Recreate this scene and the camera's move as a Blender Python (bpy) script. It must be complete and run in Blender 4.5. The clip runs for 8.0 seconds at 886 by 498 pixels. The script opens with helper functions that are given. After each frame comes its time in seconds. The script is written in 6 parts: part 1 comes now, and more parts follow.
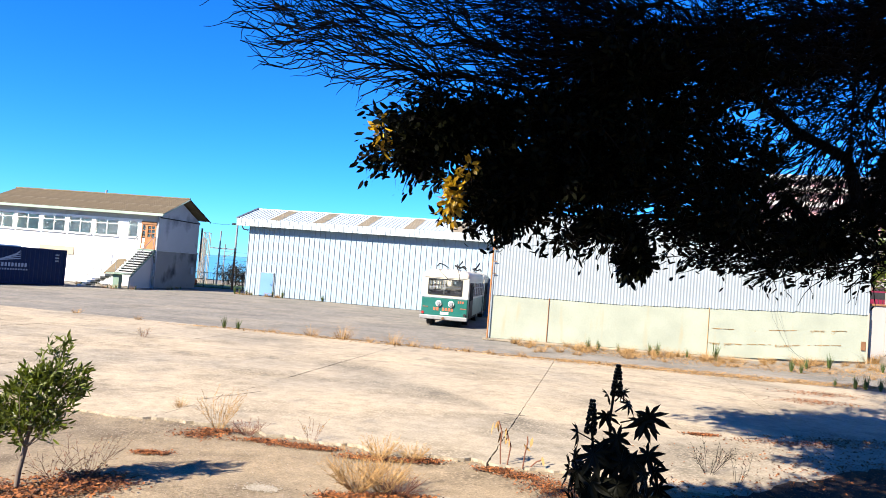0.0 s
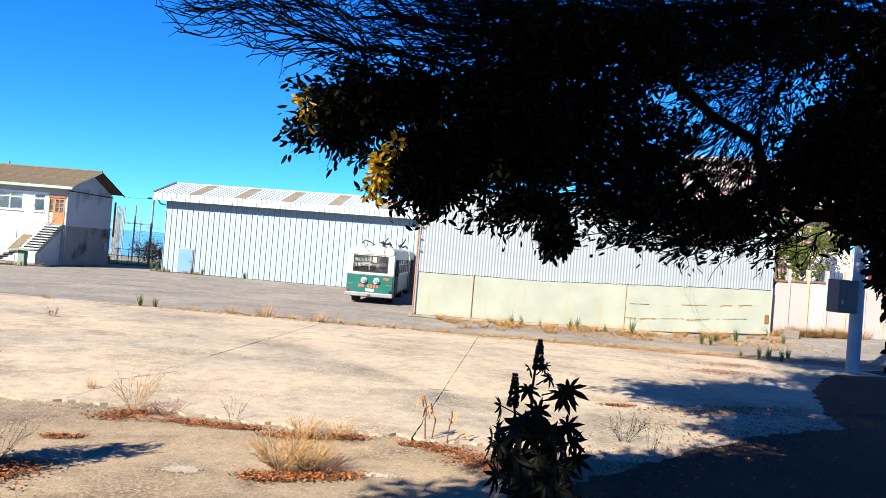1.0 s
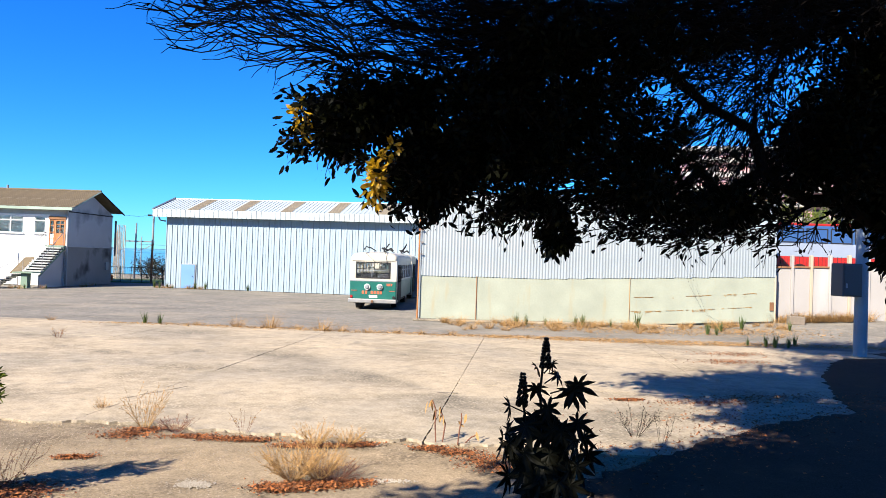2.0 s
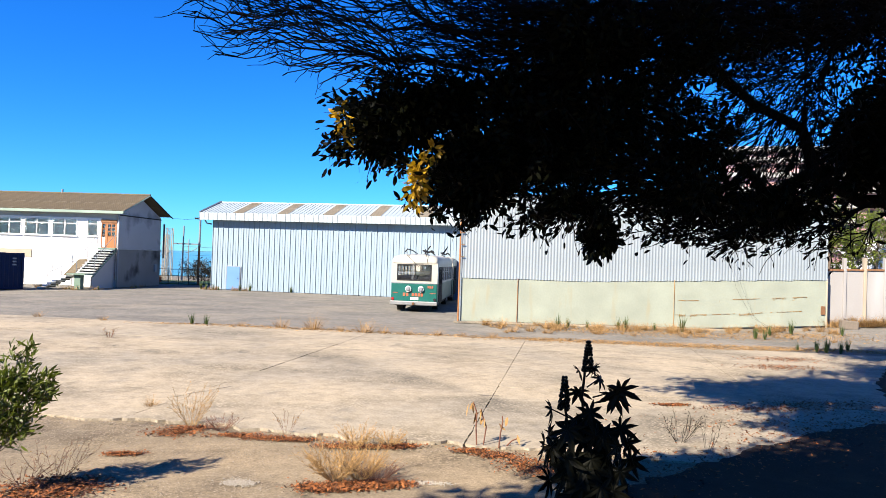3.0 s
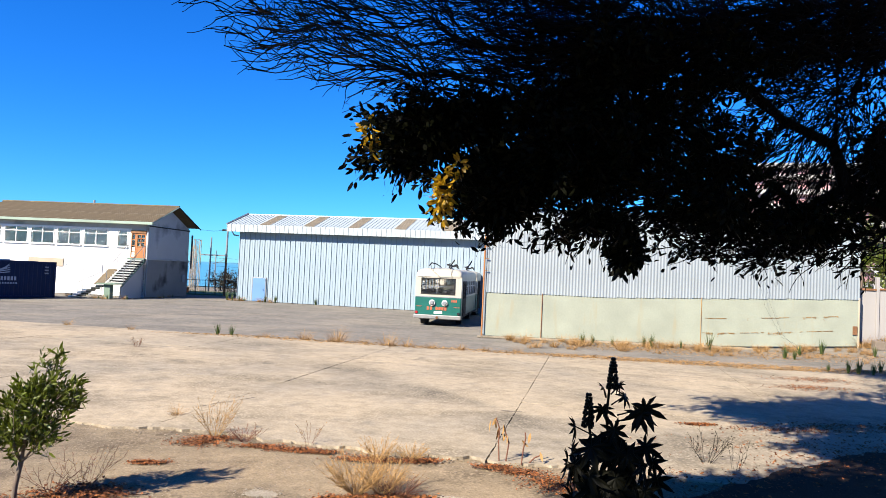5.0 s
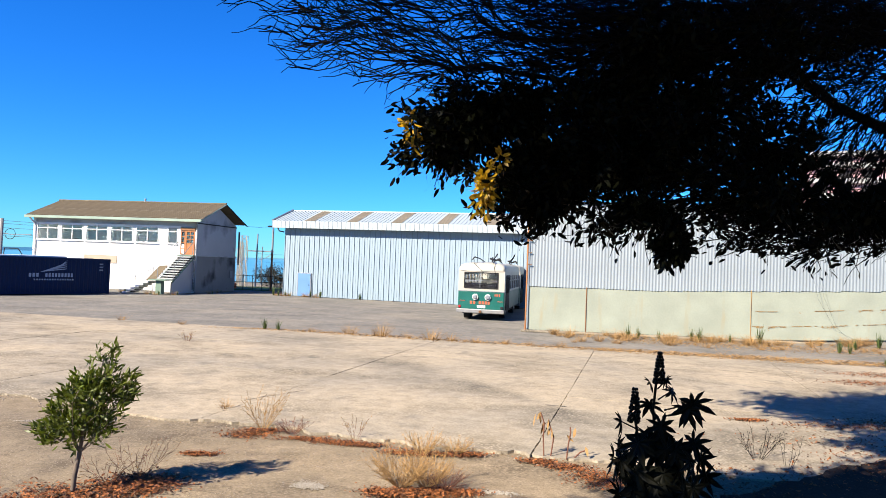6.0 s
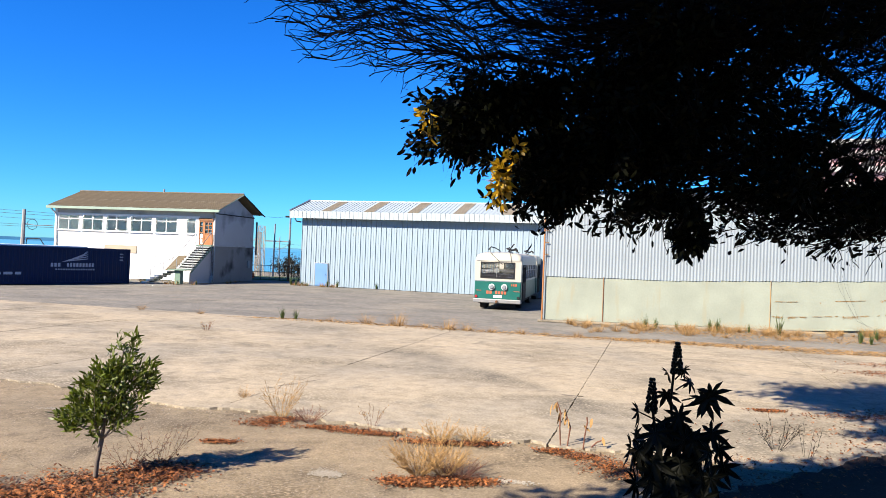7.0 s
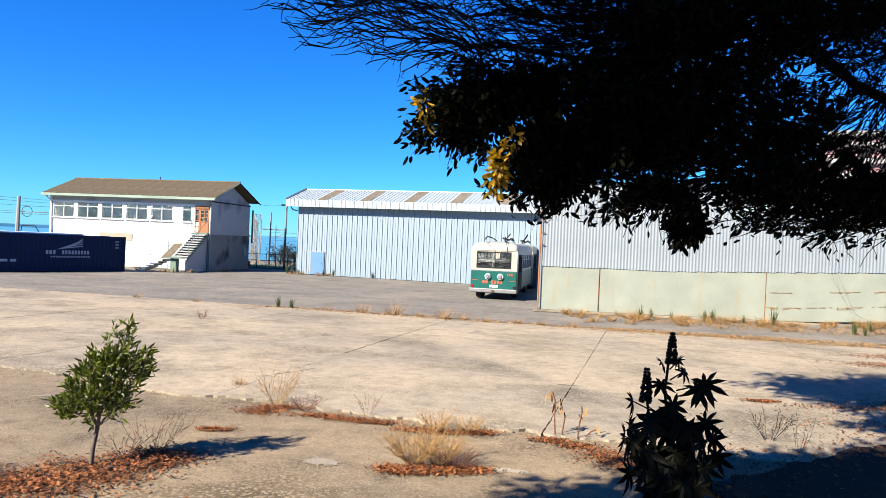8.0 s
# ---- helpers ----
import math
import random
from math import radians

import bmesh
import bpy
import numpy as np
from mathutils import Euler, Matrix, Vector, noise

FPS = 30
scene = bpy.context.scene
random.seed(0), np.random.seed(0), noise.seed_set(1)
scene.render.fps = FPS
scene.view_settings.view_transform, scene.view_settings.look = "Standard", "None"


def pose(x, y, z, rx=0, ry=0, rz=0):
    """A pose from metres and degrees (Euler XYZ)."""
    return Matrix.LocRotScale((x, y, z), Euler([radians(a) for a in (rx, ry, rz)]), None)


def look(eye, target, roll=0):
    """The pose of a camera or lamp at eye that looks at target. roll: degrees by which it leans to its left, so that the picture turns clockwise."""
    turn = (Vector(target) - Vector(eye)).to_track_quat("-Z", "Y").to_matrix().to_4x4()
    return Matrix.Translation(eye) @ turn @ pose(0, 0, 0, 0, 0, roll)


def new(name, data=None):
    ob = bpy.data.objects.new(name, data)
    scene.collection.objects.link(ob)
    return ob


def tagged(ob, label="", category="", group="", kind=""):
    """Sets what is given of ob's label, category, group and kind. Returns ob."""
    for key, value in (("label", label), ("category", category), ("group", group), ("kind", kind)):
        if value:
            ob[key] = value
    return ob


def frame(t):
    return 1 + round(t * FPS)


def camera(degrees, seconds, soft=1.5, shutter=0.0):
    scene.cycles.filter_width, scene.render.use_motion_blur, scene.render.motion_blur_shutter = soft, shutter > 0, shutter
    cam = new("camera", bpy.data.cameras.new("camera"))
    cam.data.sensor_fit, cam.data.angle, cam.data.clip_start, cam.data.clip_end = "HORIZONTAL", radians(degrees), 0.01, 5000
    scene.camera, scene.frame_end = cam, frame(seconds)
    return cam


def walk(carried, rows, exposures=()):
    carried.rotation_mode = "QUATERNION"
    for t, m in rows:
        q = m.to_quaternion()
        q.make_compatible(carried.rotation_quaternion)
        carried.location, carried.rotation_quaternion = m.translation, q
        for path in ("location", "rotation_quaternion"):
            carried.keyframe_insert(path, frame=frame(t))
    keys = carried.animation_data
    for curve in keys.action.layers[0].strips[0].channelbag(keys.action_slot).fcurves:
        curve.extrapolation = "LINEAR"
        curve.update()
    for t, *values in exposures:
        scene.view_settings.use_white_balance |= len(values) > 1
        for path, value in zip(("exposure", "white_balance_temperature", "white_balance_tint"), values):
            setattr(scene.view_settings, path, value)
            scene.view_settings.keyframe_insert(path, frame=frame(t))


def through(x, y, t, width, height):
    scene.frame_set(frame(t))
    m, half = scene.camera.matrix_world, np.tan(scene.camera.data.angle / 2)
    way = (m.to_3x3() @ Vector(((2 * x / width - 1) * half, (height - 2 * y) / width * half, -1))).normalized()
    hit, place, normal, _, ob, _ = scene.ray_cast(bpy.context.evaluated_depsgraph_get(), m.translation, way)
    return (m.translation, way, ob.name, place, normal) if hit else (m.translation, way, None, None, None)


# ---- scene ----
cam = camera(64.2, 8.0, soft=0.45)
EYE_Z = 2.8


def shot(yaw, pitch, roll):
    """The hand-held camera, which only turns: degrees to the left, up, and of leaning to the left."""
    ahead = pose(0, 0, 0, 0, 0, yaw) @ pose(0, 0, 0, pitch) @ Vector((0, 1, 0))
    eye = Vector((0, 0, EYE_Z))
    return look(eye, eye + ahead, roll)


walk(cam, [(t, shot(*turn)) for t, turn in (
    (0.0, (-4.06, 2.01, 4.56)),
    (0.5, (-5.95, 0.22, 4.07)),
    (1.0, (-10.22, 0.61, 4.63)),
    (1.2, (-10.18, 1.15, 3.59)),
    (2.3, (-9.58, 0.70, 1.32)),
    (2.5, (-8.28, 0.72, 1.35)),
    (3.0, (-6.76, 0.92, 1.92)),
    (3.5, (-5.39, 1.22, 2.41)),
    (4.0, (-4.87, 1.83, 2.39)),
    (4.2, (-4.48, 2.02, 2.38)),
    (5.5, (-4.87, 1.86, 2.76)),
    (6.0, (-1.30, 1.37, 2.23)),
    (6.5, (-0.13, 0.77, 2.00)),
    (7.0, (0.00, 0.50, 2.20)),
    (7.5, (-0.06, 0.10, 2.39)),
    (8.0, (-0.34, -0.35, 2.51)),
)], [(0.0, 1.86), (0.5, 1.83), (1.0, 1.78), (2.5, 1.64), (4.0, 1.56), (5.5, 1.52), (8.0, 1.52)])

# ---- light ----
SUN_FROM = Vector((-0.61, -0.53, 0.59)).normalized()
world = bpy.data.worlds.new("sky")
scene.world = world
world.use_nodes = True
wn = world.node_tree
sky = wn.nodes.new("ShaderNodeTexSky")
sky.sky_type, sky.sun_disc = "NISHITA", False
sky.sun_elevation = math.asin(SUN_FROM.z)
sky.sun_rotation = math.atan2(SUN_FROM.x, SUN_FROM.y)
sky.air_density, sky.dust_density, sky.ozone_density = 1.0, 0.0, 6.0
deep = wn.nodes.new("ShaderNodeHueSaturation")
deep.inputs["Saturation"].default_value = 1.25
wn.links.new(sky.outputs[0], deep.inputs["Color"])
tone = wn.nodes.new("ShaderNodeMix")
tone.data_type, tone.blend_type = "RGBA", "MULTIPLY"
tone.inputs[0].default_value = 1.0
tone.inputs[7].default_value = (0.34, 0.91, 1.5, 1)
wn.links.new(deep.outputs[0], tone.inputs[6])
wn.links.new(tone.outputs[2], wn.nodes["Background"].inputs[0])
wn.nodes["Background"].inputs[1].default_value = 0.05
sun = new("sun", bpy.data.lights.new("sun", "SUN"))
sun.data.energy, sun.data.angle, sun.data.color = 5.2, radians(0.5), (1.0, 0.91, 0.79)
sun.matrix_world = look(SUN_FROM * 60, (0, 0, 0))


# ---- materials ----
def material(name, base, rough=0.8, metal=0.0, var=0.15, scale=3.0, fine=60.0, bump=0.15, stain=None, stain_amount=0.0, stain_scale=1.2,
             streak=False, spec=0.4, island=0.0, depth=0.01):
    """A worn surface: colour that varies at two scales, stains, and fine relief."""
    m = bpy.data.materials.new(name)
    m.use_nodes = True
    n, l = m.node_tree.nodes, m.node_tree.links
    b = n["Principled BSDF"]
    b.inputs["Metallic"].default_value, b.inputs["Specular IOR Level"].default_value = metal, spec
    tc = n.new("ShaderNodeTexCoord")
    big, small = n.new("ShaderNodeTexNoise"), n.new("ShaderNodeTexNoise")
    for k, s in ((big, scale), (small, fine)):
        k.inputs["Scale"].default_value, k.inputs["Detail"].default_value = s, 5.0
        l.new(tc.outputs["Object"], k.inputs["Vector"])
    mixed = n.new("ShaderNodeMath")
    mixed.operation = "ADD"
    l.new(big.outputs[0], mixed.inputs[0])
    half = n.new("ShaderNodeMath")
    half.operation = "MULTIPLY"
    half.inputs[1].default_value = 0.5
    l.new(small.outputs[0], half.inputs[0])
    l.new(half.outputs[0], mixed.inputs[1])
    ramp = n.new("ShaderNodeMapRange")
    ramp.inputs[1].default_value, ramp.inputs[2].default_value = 0.45, 1.05
    ramp.inputs[3].default_value, ramp.inputs[4].default_value = 1 - var, 1 + var
    l.new(mixed.outputs[0], ramp.inputs[0])
    tint = n.new("ShaderNodeMix")
    tint.data_type, tint.blend_type = "RGBA", "MULTIPLY"
    tint.inputs[0].default_value = 1.0
    tint.inputs[6].default_value = (*base, 1)
    l.new(ramp.outputs[0], tint.inputs[7])
    colour = tint.outputs[2]
    if island:
        geo = n.new("ShaderNodeNewGeometry")
        r2 = n.new("ShaderNodeMapRange")
        r2.inputs[3].default_value, r2.inputs[4].default_value = 1 - island, 1 + island
        l.new(geo.outputs["Random Per Island"], r2.inputs[0])
        t2 = n.new("ShaderNodeMix")
        t2.data_type, t2.blend_type = "RGBA", "MULTIPLY"
        t2.inputs[0].default_value = 1.0
        l.new(colour, t2.inputs[6])
        l.new(r2.outputs[0], t2.inputs[7])
        colour = t2.outputs[2]
    if stain:
        sn = n.new("ShaderNodeTexNoise")
        sn.inputs["Scale"].default_value, sn.inputs["Detail"].default_value = stain_scale, 8.0
        mp = n.new("ShaderNodeMapping")
        mp.inputs["Scale"].default_value = (1, 1, 0.16) if streak else (1, 1, 1)
        l.new(tc.outputs["Object"], mp.inputs[0])
        l.new(mp.outputs[0], sn.inputs["Vector"])
        sr = n.new("ShaderNodeMapRange")
        sr.inputs[1].default_value, sr.inputs[2].default_value = 0.62 - 0.2 * stain_amount, 0.8 - 0.2 * stain_amount
        l.new(sn.outputs[0], sr.inputs[0])
        sm = n.new("ShaderNodeMix")
        sm.data_type = "RGBA"
        l.new(sr.outputs[0], sm.inputs[0])
        l.new(colour, sm.inputs[6])
        sm.inputs[7].default_value = (*stain, 1)
        colour = sm.outputs[2]
    l.new(colour, b.inputs["Base Color"])
    rr = n.new("ShaderNodeMapRange")
    rr.inputs[3].default_value, rr.inputs[4].default_value = max(rough - 0.12, 0.02), min(rough + 0.12, 1)
    l.new(big.outputs[0], rr.inputs[0])
    l.new(rr.outputs[0], b.inputs["Roughness"])
    if bump:
        bp = n.new("ShaderNodeBump")
        bp.inputs["Strength"].default_value, bp.inputs["Distance"].default_value = bump, depth
        l.new(small.outputs[0], bp.inputs["Height"])
        l.new(bp.outputs[0], b.inputs["Normal"])
    return m


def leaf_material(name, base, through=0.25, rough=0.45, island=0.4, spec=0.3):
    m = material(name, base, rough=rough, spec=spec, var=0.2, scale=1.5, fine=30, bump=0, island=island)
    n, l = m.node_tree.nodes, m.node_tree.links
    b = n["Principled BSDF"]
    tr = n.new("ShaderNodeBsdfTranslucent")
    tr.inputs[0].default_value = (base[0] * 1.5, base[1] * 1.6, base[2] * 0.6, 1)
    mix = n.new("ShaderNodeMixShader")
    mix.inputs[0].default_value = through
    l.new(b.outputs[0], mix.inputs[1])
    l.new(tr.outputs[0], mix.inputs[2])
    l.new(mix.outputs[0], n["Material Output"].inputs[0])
    return m


def glass_material(name, tint=(0.97, 0.98, 0.98)):
    m = bpy.data.materials.new(name)
    m.use_nodes = True
    n, l = m.node_tree.nodes, m.node_tree.links
    b = n["Principled BSDF"]
    b.inputs["Base Color"].default_value = (*tint, 1)
    b.inputs["Roughness"].default_value = 0.03
    b.inputs["Transmission Weight"].default_value = 1.0
    b.inputs["IOR"].default_value = 1.45
    return m


def paving(name, warm, grey, patch, grit, rough=0.92, bump=0.4, low=0.42, high=0.62, grain=0.3, exposed=0.0):
    """Weathered paving: broad warm and grey areas, smaller patches, fine grit, and places where the aggregate lies bare."""
    m = bpy.data.materials.new(name)
    m.use_nodes = True
    n, l = m.node_tree.nodes, m.node_tree.links
    b = n["Principled BSDF"]
    b.inputs["Roughness"].default_value, b.inputs["Specular IOR Level"].default_value = rough, 0.06
    tc = n.new("ShaderNodeTexCoord")
    def noise_at(scale, detail, a, z, c, d, stretch=None):
        k = n.new("ShaderNodeTexNoise")
        k.inputs["Scale"].default_value, k.inputs["Detail"].default_value, k.inputs["Roughness"].default_value = scale, detail, 0.62
        if stretch:
            mp = n.new("ShaderNodeMapping")
            mp.inputs["Scale"].default_value, mp.inputs["Rotation"].default_value = stretch, (0, 0, radians(14))
            l.new(tc.outputs["Object"], mp.inputs[0])
            l.new(mp.outputs[0], k.inputs["Vector"])
        else:
            l.new(tc.outputs["Object"], k.inputs["Vector"])
        r = n.new("ShaderNodeMapRange")
        for i, v in enumerate((a, z, c, d)):
            r.inputs[i + 1].default_value = v
        l.new(k.outputs[0], r.inputs[0])
        return r.outputs[0], k.outputs[0]
    def blend(kind, fac, x, y):
        k = n.new("ShaderNodeMix")
        k.data_type, k.blend_type = "RGBA", kind
        for slot, v in ((0, fac), (6, x), (7, y)):
            if isinstance(v, (tuple, float)):
                k.inputs[slot].default_value = (*v, 1) if isinstance(v, tuple) else v
            else:
                l.new(v, k.inputs[slot])
        return k.outputs[2]
    broad, _ = noise_at(0.22, 6, low, high, 0, 1)
    col = blend("MIX", broad, warm, grey)
    mid, _ = noise_at(1.1, 7, 0.56, 0.7, 0, 0.75)
    col = blend("MIX", mid, col, patch)
    worn, _ = noise_at(3.5, 8, 0.3, 0.7, 0.8, 1.18)
    col = blend("MULTIPLY", 1.0, col, worn)
    fine, raw = noise_at(grit, 4, 0.3, 0.7, 1 - grain, 1 + grain * 0.95)
    col = blend("MULTIPLY", 1.0, col, fine)
    vor = n.new("ShaderNodeTexVoronoi")
    vor.inputs["Scale"].default_value = grit * 0.55
    l.new(tc.outputs["Object"], vor.inputs["Vector"])
    spots = n.new("ShaderNodeMapRange")
    for i, v in enumerate((0.08, 0.2, 0.55, 1.0)):
        spots.inputs[i + 1].default_value = v
    l.new(vor.outputs["Distance"], spots.inputs[0])
    col = blend("MULTIPLY", grain * 1.6, col, spots.outputs[0])
    if exposed:
        stones = n.new("ShaderNodeTexVoronoi")
        stones.inputs["Scale"].default_value = 17.0
        l.new(tc.outputs["Object"], stones.inputs["Vector"])
        shade = n.new("ShaderNodeMapRange")
        for i, v in enumerate((0.15, 0.55, 1.22, 0.42)):
            shade.inputs[i + 1].default_value = v
        l.new(stones.outputs["Distance"], shade.inputs[0])
        bare, _ = noise_at(0.34, 9, 0.47, 0.66, 0, exposed, (1.0, 1.5, 1.0))
        col = blend("MULTIPLY", bare, col, shade.outputs[0])
        smear, _ = noise_at(0.5, 7, 0.5, 0.78, 1.0, 0.68, (0.8, 1.25, 1.0))
        col = blend("MULTIPLY", 1.0, col, smear)
    l.new(col, b.inputs["Base Color"])
    bp = n.new("ShaderNodeBump")
    bp.inputs["Strength"].default_value, bp.inputs["Distance"].default_value = bump, 0.012
    l.new(raw, bp.inputs["Height"])
    l.new(bp.outputs[0], b.inputs["Normal"])
    return m


M_CONCRETE = paving("yard_concrete", (0.318, 0.262, 0.182), (0.25, 0.215, 0.161), (0.175, 0.153, 0.12), 26, bump=0.25, grain=0.17, exposed=0.8)
M_GRAVEL = paving("yard_gravel", (0.245, 0.188, 0.12), (0.168, 0.135, 0.093), (0.11, 0.087, 0.062), 34, bump=0.6, exposed=1.0)
M_ASPHALT = paving("old_asphalt", (0.205, 0.183, 0.147), (0.165, 0.152, 0.129), (0.25, 0.213, 0.16), 16, grain=0.2, low=0.36, high=0.5, exposed=0.5)
# Soil colour kept very dark to paint the shade under the tree.
M_SHADE_SOIL = paving("shade_dark_soil", (0.033, 0.0231, 0.0165), (0.022, 0.0176, 0.0149), (0.055, 0.033, 0.0193), 30, bump=0.8)
M_EARTH = material("dry_earth", (0.138, 0.11, 0.0825), 0.95, var=0.3, scale=0.5, fine=14, bump=0.8, depth=0.03)
M_STRAW = material("dry_grass", (0.27, 0.155, 0.055), 0.85, var=0.25, scale=2, fine=40, bump=0, island=0.4)
M_LITTER = material("leaf_litter", (0.15, 0.05, 0.012), 0.8, var=0.35, scale=3, fine=30, bump=0, island=0.85)
M_MORTAR = paving("pale_mortar", (0.26, 0.23, 0.185), (0.23, 0.2, 0.16), (0.19, 0.165, 0.13), 30, grain=0.2)
M_DEADWOOD = material("dead_stalk_brown", (0.121, 0.0495, 0.0275), 0.85, var=0.3, scale=6, fine=60, bump=0.2)
M_DARKWEED = material("dark_weed_stem", (0.0066, 0.00495, 0.00385), 0.9, spec=0.1, var=0.3, scale=6, fine=60, bump=0.1)
M_POLE = material("orange_rust", (0.275, 0.11, 0.033), 0.85, var=0.3, scale=3, fine=30, bump=0.2)
M_CRACK = material("crack_earth", (0.149, 0.121, 0.0853), 0.95, var=0.3, scale=4, fine=40, bump=0.3)
M_PEBBLE = material("pale_pebble", (0.2, 0.162, 0.118), 0.9, var=0.15, scale=6, fine=60, bump=0.2, island=0.35)
M_GREENWEED = leaf_material("weed_green", (0.055, 0.077, 0.022))
M_SHED = material("shed_sheet_paint", (0.204, 0.259, 0.292), 0.5, var=0.06, scale=0.6, fine=20, bump=0.04,
                  stain=(0.165, 0.204, 0.231), stain_amount=0.25, stain_scale=0.6, streak=True)
M_SHED_ROOF = material("shed_roof_sheet", (0.275, 0.314, 0.319), 0.45, var=0.06, scale=0.5, fine=12, bump=0.04)
M_ROOFLIGHT = material("aged_rooflight", (0.21, 0.175, 0.115), 0.6, var=0.2, scale=1.5, fine=14, bump=0.1)
M_BLUEDOOR = material("blue_door_paint", (0.088, 0.187, 0.341), 0.5, var=0.08, scale=1.2, fine=20, bump=0.05)
M_GALV = material("galvanised_sheet", (0.25, 0.28, 0.288), 0.48, metal=0.15, var=0.1, scale=0.5, fine=9, bump=0.05,
                  stain=(0.165, 0.182, 0.193), stain_amount=0.35, stain_scale=0.7, streak=True)
M_PANEL = material("pale_green_panel", (0.25, 0.266, 0.205), 0.6, var=0.14, scale=0.9, fine=14, bump=0.06,
                   stain=(0.26, 0.235, 0.15), stain_amount=0.15, stain_scale=2.6, streak=True)
M_RUST = material("rust", (0.165, 0.077, 0.033), 0.85, var=0.4, scale=3, fine=30, bump=0.3)
M_RUSTPAINT = material("rust_stain", (0.26, 0.15, 0.05), 0.8, var=0.3, scale=4, fine=20, bump=0.1)
M_WHITEWALL = material("whitewashed_wall", (0.255, 0.24, 0.222), 0.85, var=0.08, scale=0.5, fine=16, bump=0.15,
                       stain=(0.308, 0.303, 0.286), stain_amount=0.25, stain_scale=0.7, streak=True)
M_HOUSE = material("house_render", (0.66, 0.64, 0.59), 0.85, var=0.06, scale=0.5, fine=14, bump=0.12,
                   stain=(0.6, 0.58, 0.53), stain_amount=0.15, stain_scale=0.6, streak=True)
# House render greyed, and darker at the plinth, to carry the gable's shade.
M_GABLE = material("shade_grey_gable_render", (0.36, 0.352, 0.335), 0.85, var=0.1, scale=0.5, fine=14, bump=0.12,
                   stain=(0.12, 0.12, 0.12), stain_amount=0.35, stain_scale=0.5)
M_GABLE_LOW = material("shade_grey_gable_plinth", (0.17, 0.165, 0.155), 0.85, var=0.15, scale=0.5, fine=14, bump=0.15,
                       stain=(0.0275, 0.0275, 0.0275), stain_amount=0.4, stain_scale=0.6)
M_ROOF = material("weathered_roof_sheet", (0.098, 0.074, 0.042), 0.9, var=0.28, scale=0.8, fine=10, bump=0.2,
                  stain=(0.17, 0.14, 0.095), stain_amount=0.25, stain_scale=1.4)
M_TRIM = material("pale_green_trim", (0.2, 0.26, 0.2), 0.6, var=0.2, scale=1, fine=20, bump=0.05)
M_WHITEPAINT = material("white_paint", (0.6, 0.6, 0.58), 0.5, var=0.05, scale=1, fine=20, bump=0.04)
M_ORANGE = material("orange_varnished_wood", (0.286, 0.11, 0.033), 0.5, var=0.15, scale=2, fine=30, bump=0.08)
M_OCHRE = material("ochre_board", (0.303, 0.253, 0.182), 0.8, var=0.1, scale=1, fine=20, bump=0.06)
M_STAIR = material("green_stair_paint", (0.11, 0.165, 0.121), 0.6, var=0.2, scale=2, fine=30, bump=0.1)
M_STEP = material("worn_step", (0.286, 0.292, 0.275), 0.7, var=0.15, scale=2, fine=30, bump=0.1)
M_NAVY = material("navy_container_paint", (0.002, 0.011, 0.042), 0.6, spec=0.2, var=0.12, scale=0.6, fine=14, bump=0.05)
M_NAVYRED = material("dark_red_paint", (0.088, 0.0165, 0.0165), 0.6, var=0.12, scale=1, fine=20, bump=0.05)
M_LOGO = material("pale_marking_paint", (0.275, 0.308, 0.352), 0.6, var=0.1, scale=2, fine=30, bump=0.0)
M_CREAM = material("cream_bus_paint", (0.363, 0.336, 0.27), 0.4, var=0.07, scale=1.2, fine=20, bump=0.03,
                   stain=(0.33, 0.286, 0.209), stain_amount=0.15, stain_scale=1.2)
M_TEAL = material("green_bus_paint", (0.0055, 0.0825, 0.0633), 0.4, var=0.15, scale=1.2, fine=20, bump=0.03)
M_BLACK = material("black_rubber", (0.00825, 0.00825, 0.0088), 0.8, var=0.2, scale=4, fine=40, bump=0.1)
M_DARK = material("dark_steel", (0.0193, 0.0193, 0.0198), 0.7, spec=0.15, var=0.2, scale=2, fine=30, bump=0.05)
M_GREY = material("grey_steel", (0.198, 0.209, 0.22), 0.5, metal=0.3, var=0.12, scale=2, fine=20, bump=0.05)
M_BUMPER = material("dull_bumper", (0.22, 0.215, 0.204), 0.5, metal=0.4, var=0.2, scale=2, fine=20, bump=0.08)
M_REDLENS = material("red_lens", (0.275, 0.0165, 0.0165), 0.25, var=0.05, bump=0)
M_REDPAINT = material("orange_red_paint", (0.33, 0.077, 0.033), 0.6, var=0.2, scale=3, fine=30, bump=0)
M_GLASS = glass_material("window_glass")
M_SEATS = material("bus_interior", (0.1, 0.11, 0.13), 0.8, var=0.15, bump=0)
M_INSIDE = material("room_inside", (0.62, 0.62, 0.62), 0.9, var=0.1, bump=0)
M_POST = material("bluish_post_paint", (0.165, 0.198, 0.231), 0.7, var=0.15, scale=1.5, fine=20, bump=0.08)
# Cabinet grey lowered so that its colour carries the shade by the post.
M_BOX = material("shade_dark_cabinet_paint", (0.0385, 0.044, 0.0495), 0.6, var=0.15, scale=1.5, fine=20, bump=0.05)
# Bark colour is near-black: it takes in the shade within the crown.
M_BARK = material("dark_bark", (0.00495, 0.00385, 0.0033), 0.95, spec=0.05, var=0.3, scale=3, fine=30, bump=0.5)
M_SAPBARK = material("sapling_bark", (0.11, 0.0825, 0.0605), 0.9, var=0.25, scale=8, fine=60, bump=0.3)
# Leaf colour set almost black, with the crown's deep shade painted in.
M_CROWN = leaf_material("shade_dark_leaf", (0.00275, 0.00302, 0.0011), 0.06, spec=0.03, island=0.5)
